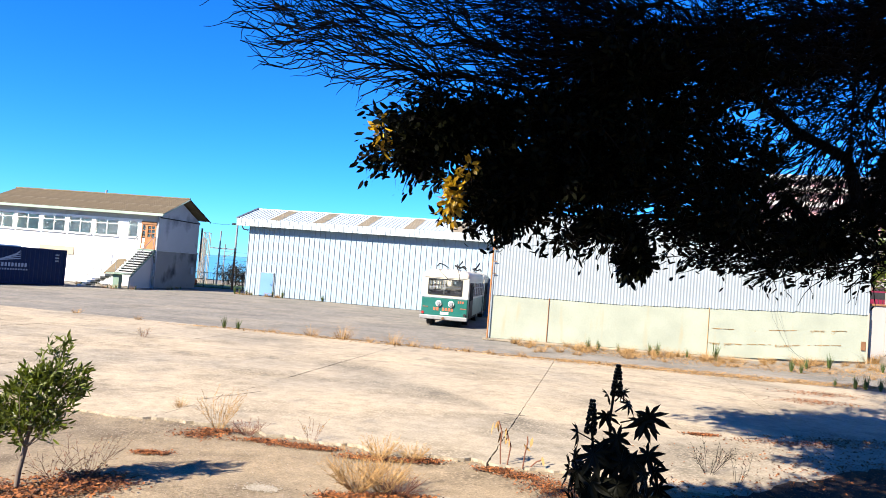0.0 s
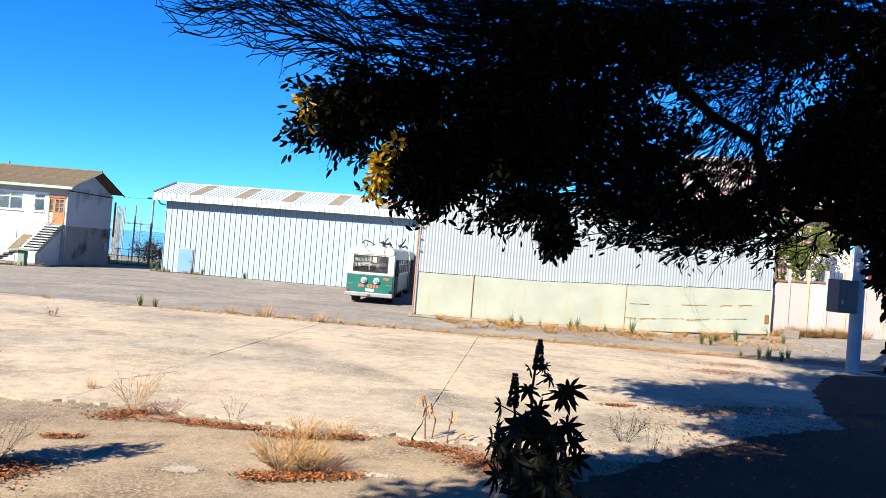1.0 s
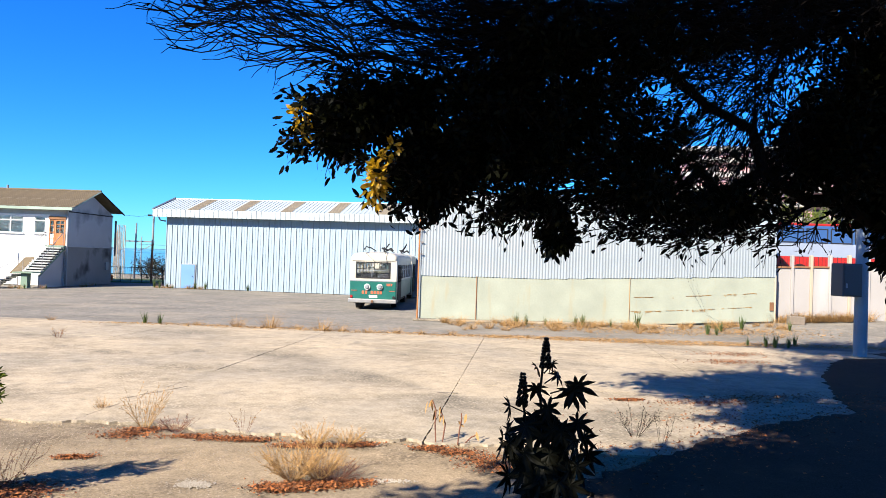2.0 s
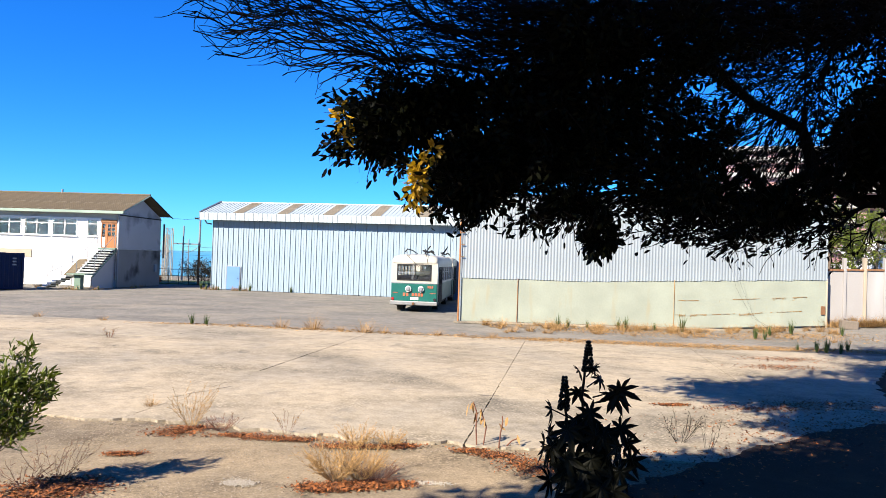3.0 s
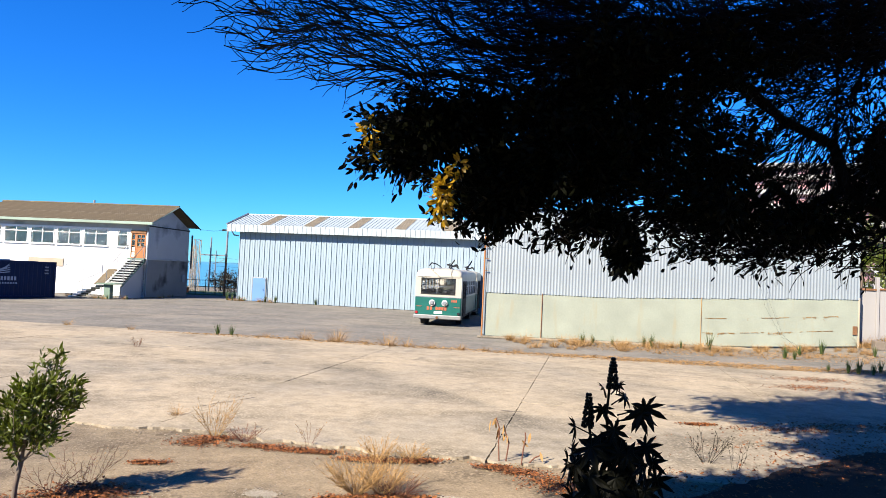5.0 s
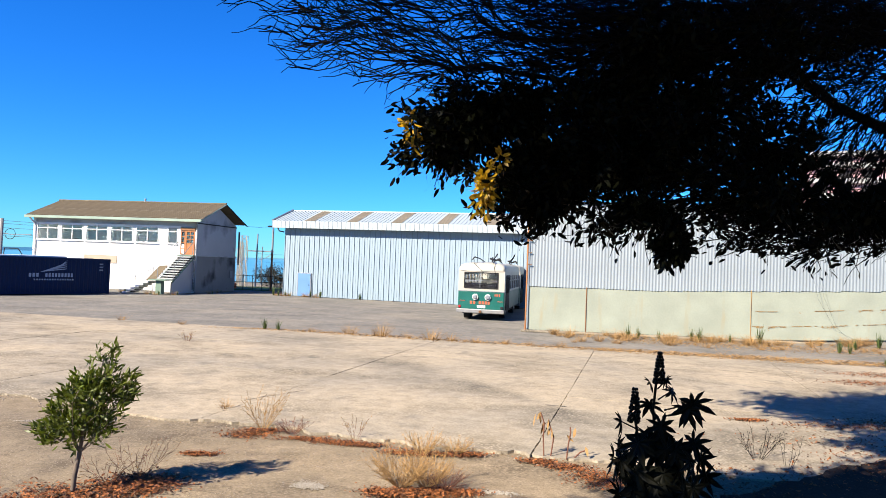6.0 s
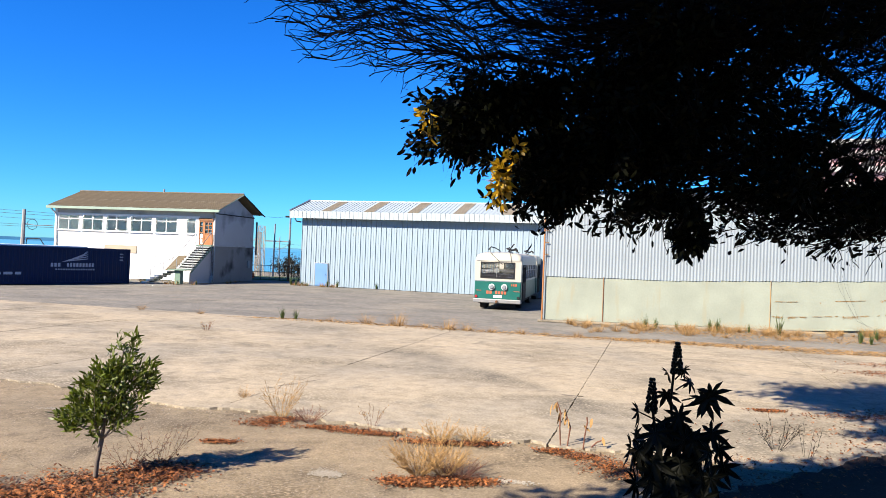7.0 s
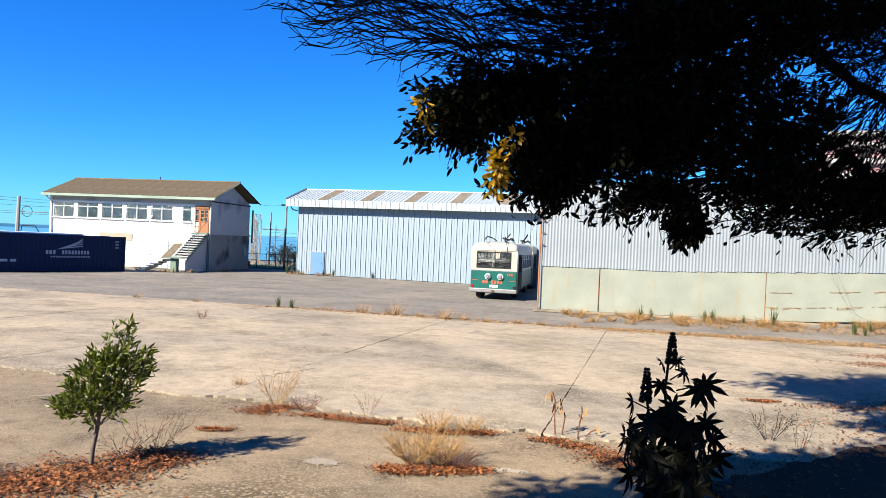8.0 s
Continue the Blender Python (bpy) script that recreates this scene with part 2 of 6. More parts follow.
# Lit counterpart of the crown leaf: sunlight is painted into this yellow.
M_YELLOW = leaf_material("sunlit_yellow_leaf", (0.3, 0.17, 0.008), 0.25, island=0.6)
M_SAPLEAF = leaf_material("sapling_leaf", (0.062, 0.075, 0.009), 0.3, island=0.65)
# Castor green taken down to near-black, so the colour itself holds the shade.
M_CASTOR = leaf_material("shade_dark_castor_leaf", (0.00385, 0.00385, 0.0022), 0.02, spec=0.05, island=0.2)
M_BACKTREE = leaf_material("roadside_leaf", (0.0935, 0.121, 0.0165), 0.3, island=0.5)
M_BUSRED = material("red_bus_paint", (0.28, 0.014, 0.01), 0.35, var=0.05, bump=0)
M_BUSBLUE = material("blue_bus_paint", (0.0275, 0.0715, 0.182), 0.35, var=0.05, bump=0)
M_BUSGREY = material("grey_bus_band", (0.198, 0.231, 0.286), 0.4, var=0.05, bump=0)
M_CARBLUE = material("blue_car_paint", (0.011, 0.0275, 0.138), 0.3, var=0.05, bump=0)
M_CARRED = material("wine_car_paint", (0.138, 0.011, 0.0275), 0.3, var=0.05, bump=0)
M_PINK = material("pink_building_paint", (0.341, 0.187, 0.187), 0.8, var=0.1, scale=0.3, fine=4, bump=0.05)
M_ORANGENET = material("orange_net", (0.413, 0.088, 0.0165), 0.7, var=0.1, bump=0)
M_SCRUB = leaf_material("far_scrub", (0.033, 0.0303, 0.0193), 0.1, island=0.5)
M_TURF = material("green_turf", (0.044, 0.0935, 0.033), 0.95, var=0.2, scale=0.4, fine=8, bump=0.2)
M_WATER = material("bay_water", (0.07, 0.25, 0.34), 0.35, var=0.1, scale=0.02, fine=0.3, bump=0.1, spec=0.5)
M_SEA = material("far_haze_hills", (0.09, 0.25, 0.36), 0.9, var=0.05, scale=0.02, fine=0.2, bump=0)


# ---- building blocks ----
def finish(bm, name, mats, smooth=False):
    me = bpy.data.meshes.new(name)
    bm.to_mesh(me)
    bm.free()
    for m in (mats if isinstance(mats, (list, tuple)) else [mats]):
        me.materials.append(m)
    if smooth:
        me.shade_smooth()
    return me


def part(name, bm, mat, parent, label="", smooth=False):
    """Links a bmesh as one mesh object under a thing or a part."""
    ob = new(name, finish(bm, name, mat, smooth))
    ob.parent = parent
    return tagged(ob, label)


def raw_part(name, verts, faces, mat, parent=None, label="", smooth=False):
    me = bpy.data.meshes.new(name)
    me.from_pydata(verts, [], faces)
    me.materials.append(mat)
    if smooth:
        me.shade_smooth()
    ob = new(name, me)
    ob.parent = parent
    return tagged(ob, label)


def thing(name, m, label="", category="", group="", kind=""):
    ob = new(name)
    ob.empty_display_size = 0.2
    ob.matrix_basis = m
    return tagged(ob, label, category, group, kind)


def box(x0, x1, y0, y1, z0, z1, bevel=0.0, bm=None):
    made = bm is None
    b = bmesh.new()
    bmesh.ops.create_cube(b, size=1.0, matrix=Matrix.Translation(((x0 + x1) / 2, (y0 + y1) / 2, (z0 + z1) / 2)) @ Matrix.Diagonal((x1 - x0, y1 - y0, z1 - z0, 1)))
    if bevel:
        bmesh.ops.bevel(b, geom=b.edges[:], offset=bevel, segments=2, affect="EDGES", profile=0.5)
    if made:
        return b
    me = bpy.data.meshes.new("tmp")
    b.to_mesh(me)
    b.free()
    bm.from_mesh(me)
    bpy.data.meshes.remove(me)
    return bm


def rod(a, b, r0, r1=None, sides=8, bm=None):
    """A tapered round bar from a to b."""
    bm = bm or bmesh.new()
    a, b = Vector(a), Vector(b)
    r1 = r0 if r1 is None else r1
    m = Matrix.Translation((a + b) / 2) @ (b - a).to_track_quat("Z", "Y").to_matrix().to_4x4()
    bmesh.ops.create_cone(bm, cap_ends=True, segments=sides, radius1=r0, radius2=r1, depth=(b - a).length, matrix=m)
    return bm


def path_rod(points, r, sides=6, bm=None):
    bm = bm or bmesh.new()
    for a, b in zip(points, points[1:]):
        rod(a, b, r, r, sides, bm)
    return bm


def prism(outline, y0, y1, bm=None):
    """An outline in x and z, extruded along y."""
    bm = bm or bmesh.new()
    f = [bm.verts.new((x, y0, z)) for x, z in outline]
    g = [bm.verts.new((x, y1, z)) for x, z in outline]
    k = len(f)
    bm.faces.new(f)
    bm.faces.new(g[::-1])
    for i in range(k):
        bm.faces.new((f[i], g[i], g[(i + 1) % k], f[(i + 1) % k]))
    bmesh.ops.recalc_face_normals(bm, faces=bm.faces[:])
    return bm


def ribbed(width, z0, z1, profile, pitch, thick=0.004):
    """A profiled sheet: profile is a list of (share of the pitch, depth towards the viewer) for one rib; it runs along x, stands along z."""
    xs = []
    k = 0
    while k * pitch < width:
        for s, d in profile:
            x = (k + s) * pitch
            if x <= width:
                xs.append((x, -d))
        k += 1
    xs.append((width, -profile[0][1]))
    verts = [(x, y, z) for x, y in xs for z in (z0, z1)]
    n = len(xs)
    faces = [(2 * i, 2 * i + 2, 2 * i + 3, 2 * i + 1) for i in range(n - 1)]
    verts += [(x, y + thick, z) for x, y in xs for z in (z0, z1)]
    faces += [(2 * n + 2 * i, 2 * n + 2 * i + 1, 2 * n + 2 * i + 3, 2 * n + 2 * i + 2) for i in range(n - 1)]
    return verts, faces


TRAPEZE = [(0.0, 0.0), (0.05, 0.056), (0.12, 0.056), (0.17, 0.0), (0.58, 0.0), (0.6, 0.012), (0.63, 0.012), (0.65, 0.0)]
LOWRIB = [(0.0, 0.0), (0.04, 0.028), (0.1, 0.028), (0.14, 0.0)]
WAVE = [(i / 8, 0.016 - 0.016 * math.cos(2 * math.pi * i / 8)) for i in range(8)]
SHALLOW = [(i / 8, 0.008 - 0.008 * math.cos(2 * math.pi * i / 8)) for i in range(8)]


def lift(x, y):
    """The ground's height: nearly flat, rising gently along the panel fence towards the whitewashed wall."""
    s = min(max(x - 15.2, 0), 17.0)
    s = s * s / (s + 1.5) * 0.052
    u = min(max((y - 23.0) / 6.5, 0), 1)
    return s * u * u * (3 - 2 * u)


# ---- ground ----
YARD = pose(2.84, 14.42, 0, 0, 0, -17)


def ground():
    xs = [-900, -300, -120, -60] + [-40 + 1.5 * i for i in range(61)] + [70, 130, 320, 900]
    ys = [-300, -60, -12] + [-6 + 1.5 * i for i in range(48)] + [80, 120, 300, 900, 2600]
    verts = [(x, y, lift(x, y) - 0.03) for y in ys for x in xs]
    k = len(xs)
    faces = [(j * k + i, j * k + i + 1, (j + 1) * k + i + 1, (j + 1) * k + i) for j in range(len(ys) - 1) for i in range(k - 1)]
    tagged(raw_part("ground", verts, faces, M_ASPHALT, smooth=True), "worn grey asphalt yard with dusty pale patches", "ground", kind="structure")


def forecourt():
    """Broken gravelly paving at the near side, with an uneven surface."""
    xs = [-14 + 0.25 * i for i in range(130)]
    ys = [-4 + 0.25 * i for i in range(74)]
    verts = []
    for y in ys:
        for x in xs:
            h = 0.022 * noise.noise((x * 0.6, y * 0.6, 0)) + 0.012 * noise.noise((x * 2.3, y * 2.3, 4))
            verts.append((x, y, max(h - 0.016, -0.024)))
    k = len(xs)
    faces = [(j * k + i, j * k + i + 1, (j + 1) * k + i + 1, (j + 1) * k + i) for j in range(len(ys) - 1) for i in range(k - 1)]
    tagged(raw_part("forecourt", verts, faces, M_GRAVEL, smooth=True), "crumbled pale concrete and gravel forecourt", "pavement", kind="structure")


def slabs():
    root = thing("pavement", YARD, "large cast concrete yard slabs with cracked joints", "pavement", kind="structure")
    rng = random.Random(5)
    us = [-28.5, -22.8, -17.1, -11.4, -5.7, 0.0, 5.7, 11.4, 17.1]
    vs = [-4.0, 1.2, 6.3, 11.3]
    for i in range(len(us) - 1):
        for j in range(len(vs) - 1):
            g = 0.007
            u0, u1, v0, v1 = us[i] + g, us[i + 1] - g, vs[j] + g, vs[j + 1] - g
            bm = bmesh.new()
            n = 64 if j == 0 else 40
            edge = []
            for a in range(n):
                edge.append((u0 + (u1 - u0) * a / n, v0, j == 0))
            for a in range(n):
                edge.append((u1, v0 + (v1 - v0) * a / n, False))
            for a in range(n):
                edge.append((u1 - (u1 - u0) * a / n, v1, False))
            for a in range(n):
                edge.append((u0, v1 - (v1 - v0) * a / n, False))
            pts = []
            for u, v, rough in edge:
                w = rng.uniform(-0.012, 0.012)
                if rough:
                    v += 0.45 * noise.noise((u * 0.35, 2.7, 0)) + 0.22 * noise.noise((u * 2.1, 8.1, 0)) + rng.uniform(-0.04, 0.04)
                if j == 2:
                    v += 0.05 * u * (v - v0) / (v1 - v0)
                pts.append((u + w, v + w))
            z = 0.024 + rng.uniform(-0.004, 0.004)
            top = [bm.verts.new((u, v, z)) for u, v in pts]
            low = [bm.verts.new((u, v, -0.05)) for u, v in pts]
            bm.faces.new(top)
            for a in range(len(top)):
                bm.faces.new((top[a], low[a], low[(a + 1) % len(top)], top[(a + 1) % len(top)]))
            bmesh.ops.recalc_face_normals(bm, faces=bm.faces[:])
            part("slab", bm, M_CONCRETE, root)


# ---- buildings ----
def shade_soil_bed():
    """A dark soil sheet under the tree; its colour paints the shade onto the paving."""
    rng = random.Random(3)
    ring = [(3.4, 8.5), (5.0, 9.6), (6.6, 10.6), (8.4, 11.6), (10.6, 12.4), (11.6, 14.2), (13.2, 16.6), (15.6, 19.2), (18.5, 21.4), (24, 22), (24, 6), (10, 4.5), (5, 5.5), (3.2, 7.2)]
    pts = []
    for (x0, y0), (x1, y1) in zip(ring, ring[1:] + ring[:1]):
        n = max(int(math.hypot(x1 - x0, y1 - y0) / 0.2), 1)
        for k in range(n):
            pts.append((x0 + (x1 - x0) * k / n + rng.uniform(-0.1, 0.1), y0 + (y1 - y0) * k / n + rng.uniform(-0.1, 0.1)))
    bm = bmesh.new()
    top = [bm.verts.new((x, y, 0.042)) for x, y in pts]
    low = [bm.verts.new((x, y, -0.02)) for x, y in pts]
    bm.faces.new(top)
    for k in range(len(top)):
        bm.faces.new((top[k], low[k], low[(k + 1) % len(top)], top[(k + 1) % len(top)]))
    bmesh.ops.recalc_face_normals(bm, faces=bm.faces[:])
    tagged(new("shade_soil_bed", finish(bm, "shade_soil_bed", M_SHADE_SOIL)), "sheet of dark soil that also paints the tree's shade on the ground", "soil", kind="structure")


def shed():
    m = pose(-11.29, 56.3, 0, 0, 0, -17.88)
    root = thing("metal_shed", m, "long pale blue ribbed metal shed with a low pitched roof", "shed")
    length = 28.0
    n = 22
    for k in range(n):
        w = length / n
        v, f = ribbed(w + 0.02, 0.0, 5.5, TRAPEZE, w / 3)
        ob = raw_part("wall_sheet", v, f, M_SHED, root)
        ob.location = (k * w, -0.003 * (k % 2), 0)
    part("core_wall", box(0.02, length, 0.06, 6.5, 0, 5.5), M_SHED, root)
    # fascia
    for k in range(13):
        w = (length + 0.8) / 13
        v, f = ribbed(w + 0.01, 5.3, 5.86, LOWRIB, w / 6)
        ob = raw_part("fascia_sheet", v, f, M_SHED_ROOF, root)
        ob.location = (-0.8 + k * w, -0.66 - 0.003 * (k % 2), 0)
    part("soffit", box(-0.78, length, -0.62, 0.0, 5.36, 5.4), M_SHED, root)
    # roof sheets, with aged translucent ones between
    slope = Vector((0, 3.25, 1.06))
    run = slope.length
    x = -0.8
    sheets = []
    while x < length:
        sheets.append((x, 0.9))
        x += 0.9
    for i, (x, w) in enumerate(sheets):
        old = i % 4 == 3
        v, f = ribbed(w + 0.01, 0.0, run, LOWRIB if not old else WAVE, w / 3 if not old else w / 8)
        ob = raw_part("rooflight" if old else "roof_sheet", v, f, M_ROOFLIGHT if old else M_SHED_ROOF, root, "brownish aged translucent sheet" if old else "")
        ob.matrix_basis = Matrix.Translation((x, -0.64, 5.84)) @ pose(0, 0, 0, -math.degrees(math.atan2(3.25, 1.06)), 0, 0)
    part("rear_roof", prism([(-0.8, 0), (length, 0), (length, 0.05), (-0.8, 0.05)], 0, run), M_SHED_ROOF, root).matrix_basis = \
        Matrix.Translation((0, 2.62, 6.86)) @ pose(0, 0, 0, -math.degrees(math.atan2(1.06, 3.25)), 0, 0)
    part("ridge_cap", rod((-0.82, 2.61, 6.9), (length, 2.61, 6.9), 0.07), M_SHED_ROOF, root)
    bm = rod((-0.8, -0.66, 5.88), (-0.8, 2.61, 6.98), 0.07, sides=4)
    part("verge_trim", bm, M_GREY, root)
    bm = prism([(0.0, 5.4), (6.4, 5.4), (3.2, 6.6)], 0, 0.08)
    g = part("gable", bm, M_SHED, root)
    g.matrix_basis = Matrix.Translation((0.05, 0.05, 0)) @ pose(0, 0, 0, 0, 0, 90)
    # door
    door = part("door", box(1.36, 2.42, -0.10, -0.05, 0.02, 1.78, 0.01), M_BLUEDOOR, root, "flat light blue steel door")
    part("door_frame", box(1.28, 2.5, -0.085, -0.045, 1.78, 1.84, 0.01), M_GREY, door)
    part("door_frame", box(1.29, 1.355, -0.085, -0.045, 0, 1.78, 0.01), M_GREY, door)
    part("door_frame", box(2.425, 2.49, -0.085, -0.045, 0, 1.78, 0.01), M_GREY, door)
    part("handle", rod((2.3, -0.11, 0.9), (2.3, -0.17, 0.9), 0.03), M_DARK, door)
    part("gutter_bracket", path_rod([(-0.4, -0.5, 5.3), (-0.35, -0.3, 5.05), (-0.02, -0.1, 5.0)], 0.05), M_GREY, root)


FENCE = pose(4.71, 32.2, 0, 0, 0, -5)


def panel_fence():
    root = thing("panel_fence", FENCE, "pale green sheet panel fence with rust streaks", "fence")
    joints = [0.0, 2.62, 9.92, 17.1]
    rng = random.Random(2)
    for k in range(len(joints) - 1):
        a, b = joints[k], joints[k + 1]
        top0, top1 = 2.14 + 0.45 * max(a - 5, 0) / 12.1, 2.14 + 0.45 * max(b - 5, 0) / 12.1
        bm = bmesh.new()
        nx = max(int((b - a) / 0.3), 2)
        rows = []
        for i in range(nx + 1):
            x = a + 0.008 + (b - a - 0.016) * i / nx
            zb = lift(4.71 + x, 31.3) + 0.06
            zt = top0 + (top1 - top0) * i / nx
            col = []
            for j in range(5):
                zz = zb + (zt - zb) * j / 4
                y = 0.008 * noise.noise((x * 0.7, zz * 0.9, 3)) - 0.004 * (k % 2)
                col.append((x, y, zz))
            rows.append(col)
        front = [[bm.verts.new(p) for p in c] for c in rows]
        back = [[bm.verts.new((p[0], 0.06, p[2])) for p in c] for c in rows]
        for i in range(nx):
            for j in range(4):
                bm.faces.new((front[i][j], front[i + 1][j], front[i + 1][j + 1], front[i][j + 1]))
                bm.faces.new((back[i][j], back[i][j + 1], back[i + 1][j + 1], back[i + 1][j]))
            bm.faces.new((front[i][4], front[i + 1][4], back[i + 1][4], back[i][4]))
        for i in (0, nx):
            for j in range(4):
                bm.faces.new((front[i][j], front[i][j + 1], back[i][j + 1], back[i][j]))
        bmesh.ops.recalc_face_normals(bm, faces=bm.faces[:])
        part("panel", bm, M_PANEL, root)
    for x, r, mat in ((2.62, 0.022, M_RUST), (9.92, 0.014, M_RUSTPAINT)):
        zt = 2.08 + 0.45 * max(x - 5, 0) / 12.1
        part("joint_strip", rod((x, -0.02, lift(4.71 + x, 31) + 0.05), (x, -0.02, zt), r, sides=6), mat, root)
    # dark strip set in the gap along the foot, standing for its shade
    part("gap_shade_strip", box(0.0, 10.6, 0.012, 0.055, -0.02, 0.12), M_DARK, root)
    # rust marks: ragged spots along two rails
    bm = bmesh.new()
    for zr, xs in ((1.28, ((9.95, 11.2), (11.0, 12.1), (12.4, 14.0), (14.2, 16.2))), (0.62, ((10.0, 12.8), (13.0, 16.6)))):
        for x0, x1 in xs:
            count = int((x1 - x0) * 150)
            for _ in range(count):
                x = rng.uniform(x0, x1)
                if noise.noise((x * 2.2, zr * 5, 0)) < -0.12:
                    continue
                zz = zr + lift(4.71 + x, 31) + 0.02 * (x - 10) - abs(rng.gauss(0, 0.09)) * max(0.12, noise.noise((x * 1.3, zr, 7)) * 2) + 0.03
                w, h = rng.uniform(0.006, 0.03), rng.uniform(0.003, 0.016)
                vs = [bm.verts.new((x + w * c * rng.uniform(0.6, 1.2), -0.016, zz + h * s * rng.uniform(0.6, 1.2))) for c, s in ((1, 0), (0.6, 0.8), (-0.5, 0.8), (-1, 0.1), (-0.5, -0.9), (0.5, -0.9))]
                bm.faces.new(vs)
    tagged(part("rust_mark", bm, M_RUSTPAINT, root, "scattered rust spots"), kind="stuff")
    part("end_post", rod((17.14, 0.0, 0.25), (17.14, 0.0, 2.55), 0.045), M_OCHRE, root)
    part("hinge_plate", box(16.85, 17.05, -0.05, -0.03, 0.85, 1.25), M_RUST, root)
    part("kerb", box(-0.3, 17.0, -0.5, -0.06, -0.02, 0.055, 0.015), M_CONCRETE, root, "pale concrete footing")


def corrugated_wall():
    """The upper wall behind the panels, with a flat top, on its own frame."""
    m = FENCE @ pose(0.0, 0.16, 0)
    root = thing("corrugated_building", m, "grey corrugated iron building behind a panel fence", "building")
    part("inner_wall", box(0.05, 17.05, 0.08, 2.4, 0, 5.75), M_GALV, root)
    x, k = 0.0, 0
    rng = random.Random(8)
    while x < 17.0:
        w = min(0.86, 17.1 - x)
        zb = 2.04 + 0.45 * max(x - 5, 0) / 12.1 + rng.uniform(-0.012, 0.012)
        v, f = ribbed(w + 0.03, zb, 4.2 + rng.uniform(-0.01, 0.01), SHALLOW, 0.143)
        ob = raw_part("iron_sheet", v, f, M_GALV, root)
        ob.location = (x, -0.18 - 0.004 * (k % 2), 0)
        v, f = ribbed(w + 0.03, 4.12, 5.9, SHALLOW, 0.143)
        ob = raw_part("iron_sheet", v, f, M_GALV, root)
        ob.location = (x, -0.186 - 0.004 * (k % 2), 0)
        x += 0.86
        k += 1
    part("roof", box(-0.1, 17.2, -0.3, 2.6, 5.9, 5.98, 0.02), M_GREY, root)
    part("corner_pole", rod((-0.1, -0.28, 0), (-0.1, -0.28, 4.95), 0.036), M_POLE, root, "rusty steel pole")
    for z in (3.0, 3.55, 4.1, 4.6):
        part("bracket", box(-0.1, 0.1, -0.29, -0.25, z, z + 0.03), M_RUST, root)


HOUSE = pose(-17.52, 54.09, 0, 0, 0, -12.5)


def window(root, x0, x1, z0, z1, double=True, name="window"):
    w = part(name, bmesh_frame(x0, x1, z0, z1, 0.06, -0.05, 0.03), M_WHITEPAINT, root, "white framed window")
    if double:
        part("mullion", box((x0 + x1) / 2 - 0.03, (x0 + x1) / 2 + 0.03, -0.04, 0.0, z0 + 0.06, z1 - 0.06), M_WHITEPAINT, w)
    part("transom", box(x0 + 0.06, x1 - 0.06, -0.042, 0.0, z1 - 0.38, z1 - 0.33), M_WHITEPAINT, w)
    cols = [(x0 + 0.06, (x0 + x1) / 2 - 0.03), ((x0 + x1) / 2 + 0.03, x1 - 0.06)] if double else [(x0 + 0.06, x1 - 0.06)]
    for a, b in cols:
        for c, d in ((z0 + 0.06, z1 - 0.38), (z1 - 0.33, z1 - 0.06)):
            p = part("pane", box(a, b, -0.012, -0.006, c, d), M_GLASS, w)
            p.visible_shadow = False
    part("sill", box(x0 - 0.05, x1 + 0.05, -0.12, -0.02, z0 - 0.06, z0, 0.01), M_WHITEPAINT, w)
    return w


def bmesh_frame(x0, x1, z0, z1, w, y0, y1):
    bm = bmesh.new()
    box(x0, x1, y0, y1, z0, z0 + w, bm=bm)
    box(x0, x1, y0, y1, z1 - w, z1, bm=bm)
    box(x0, x0 + w, y0, y1, z0 + w, z1 - w, bm=bm)
    box(x1 - w, x1, y0, y1, z0 + w, z1 - w, bm=bm)
    return bm


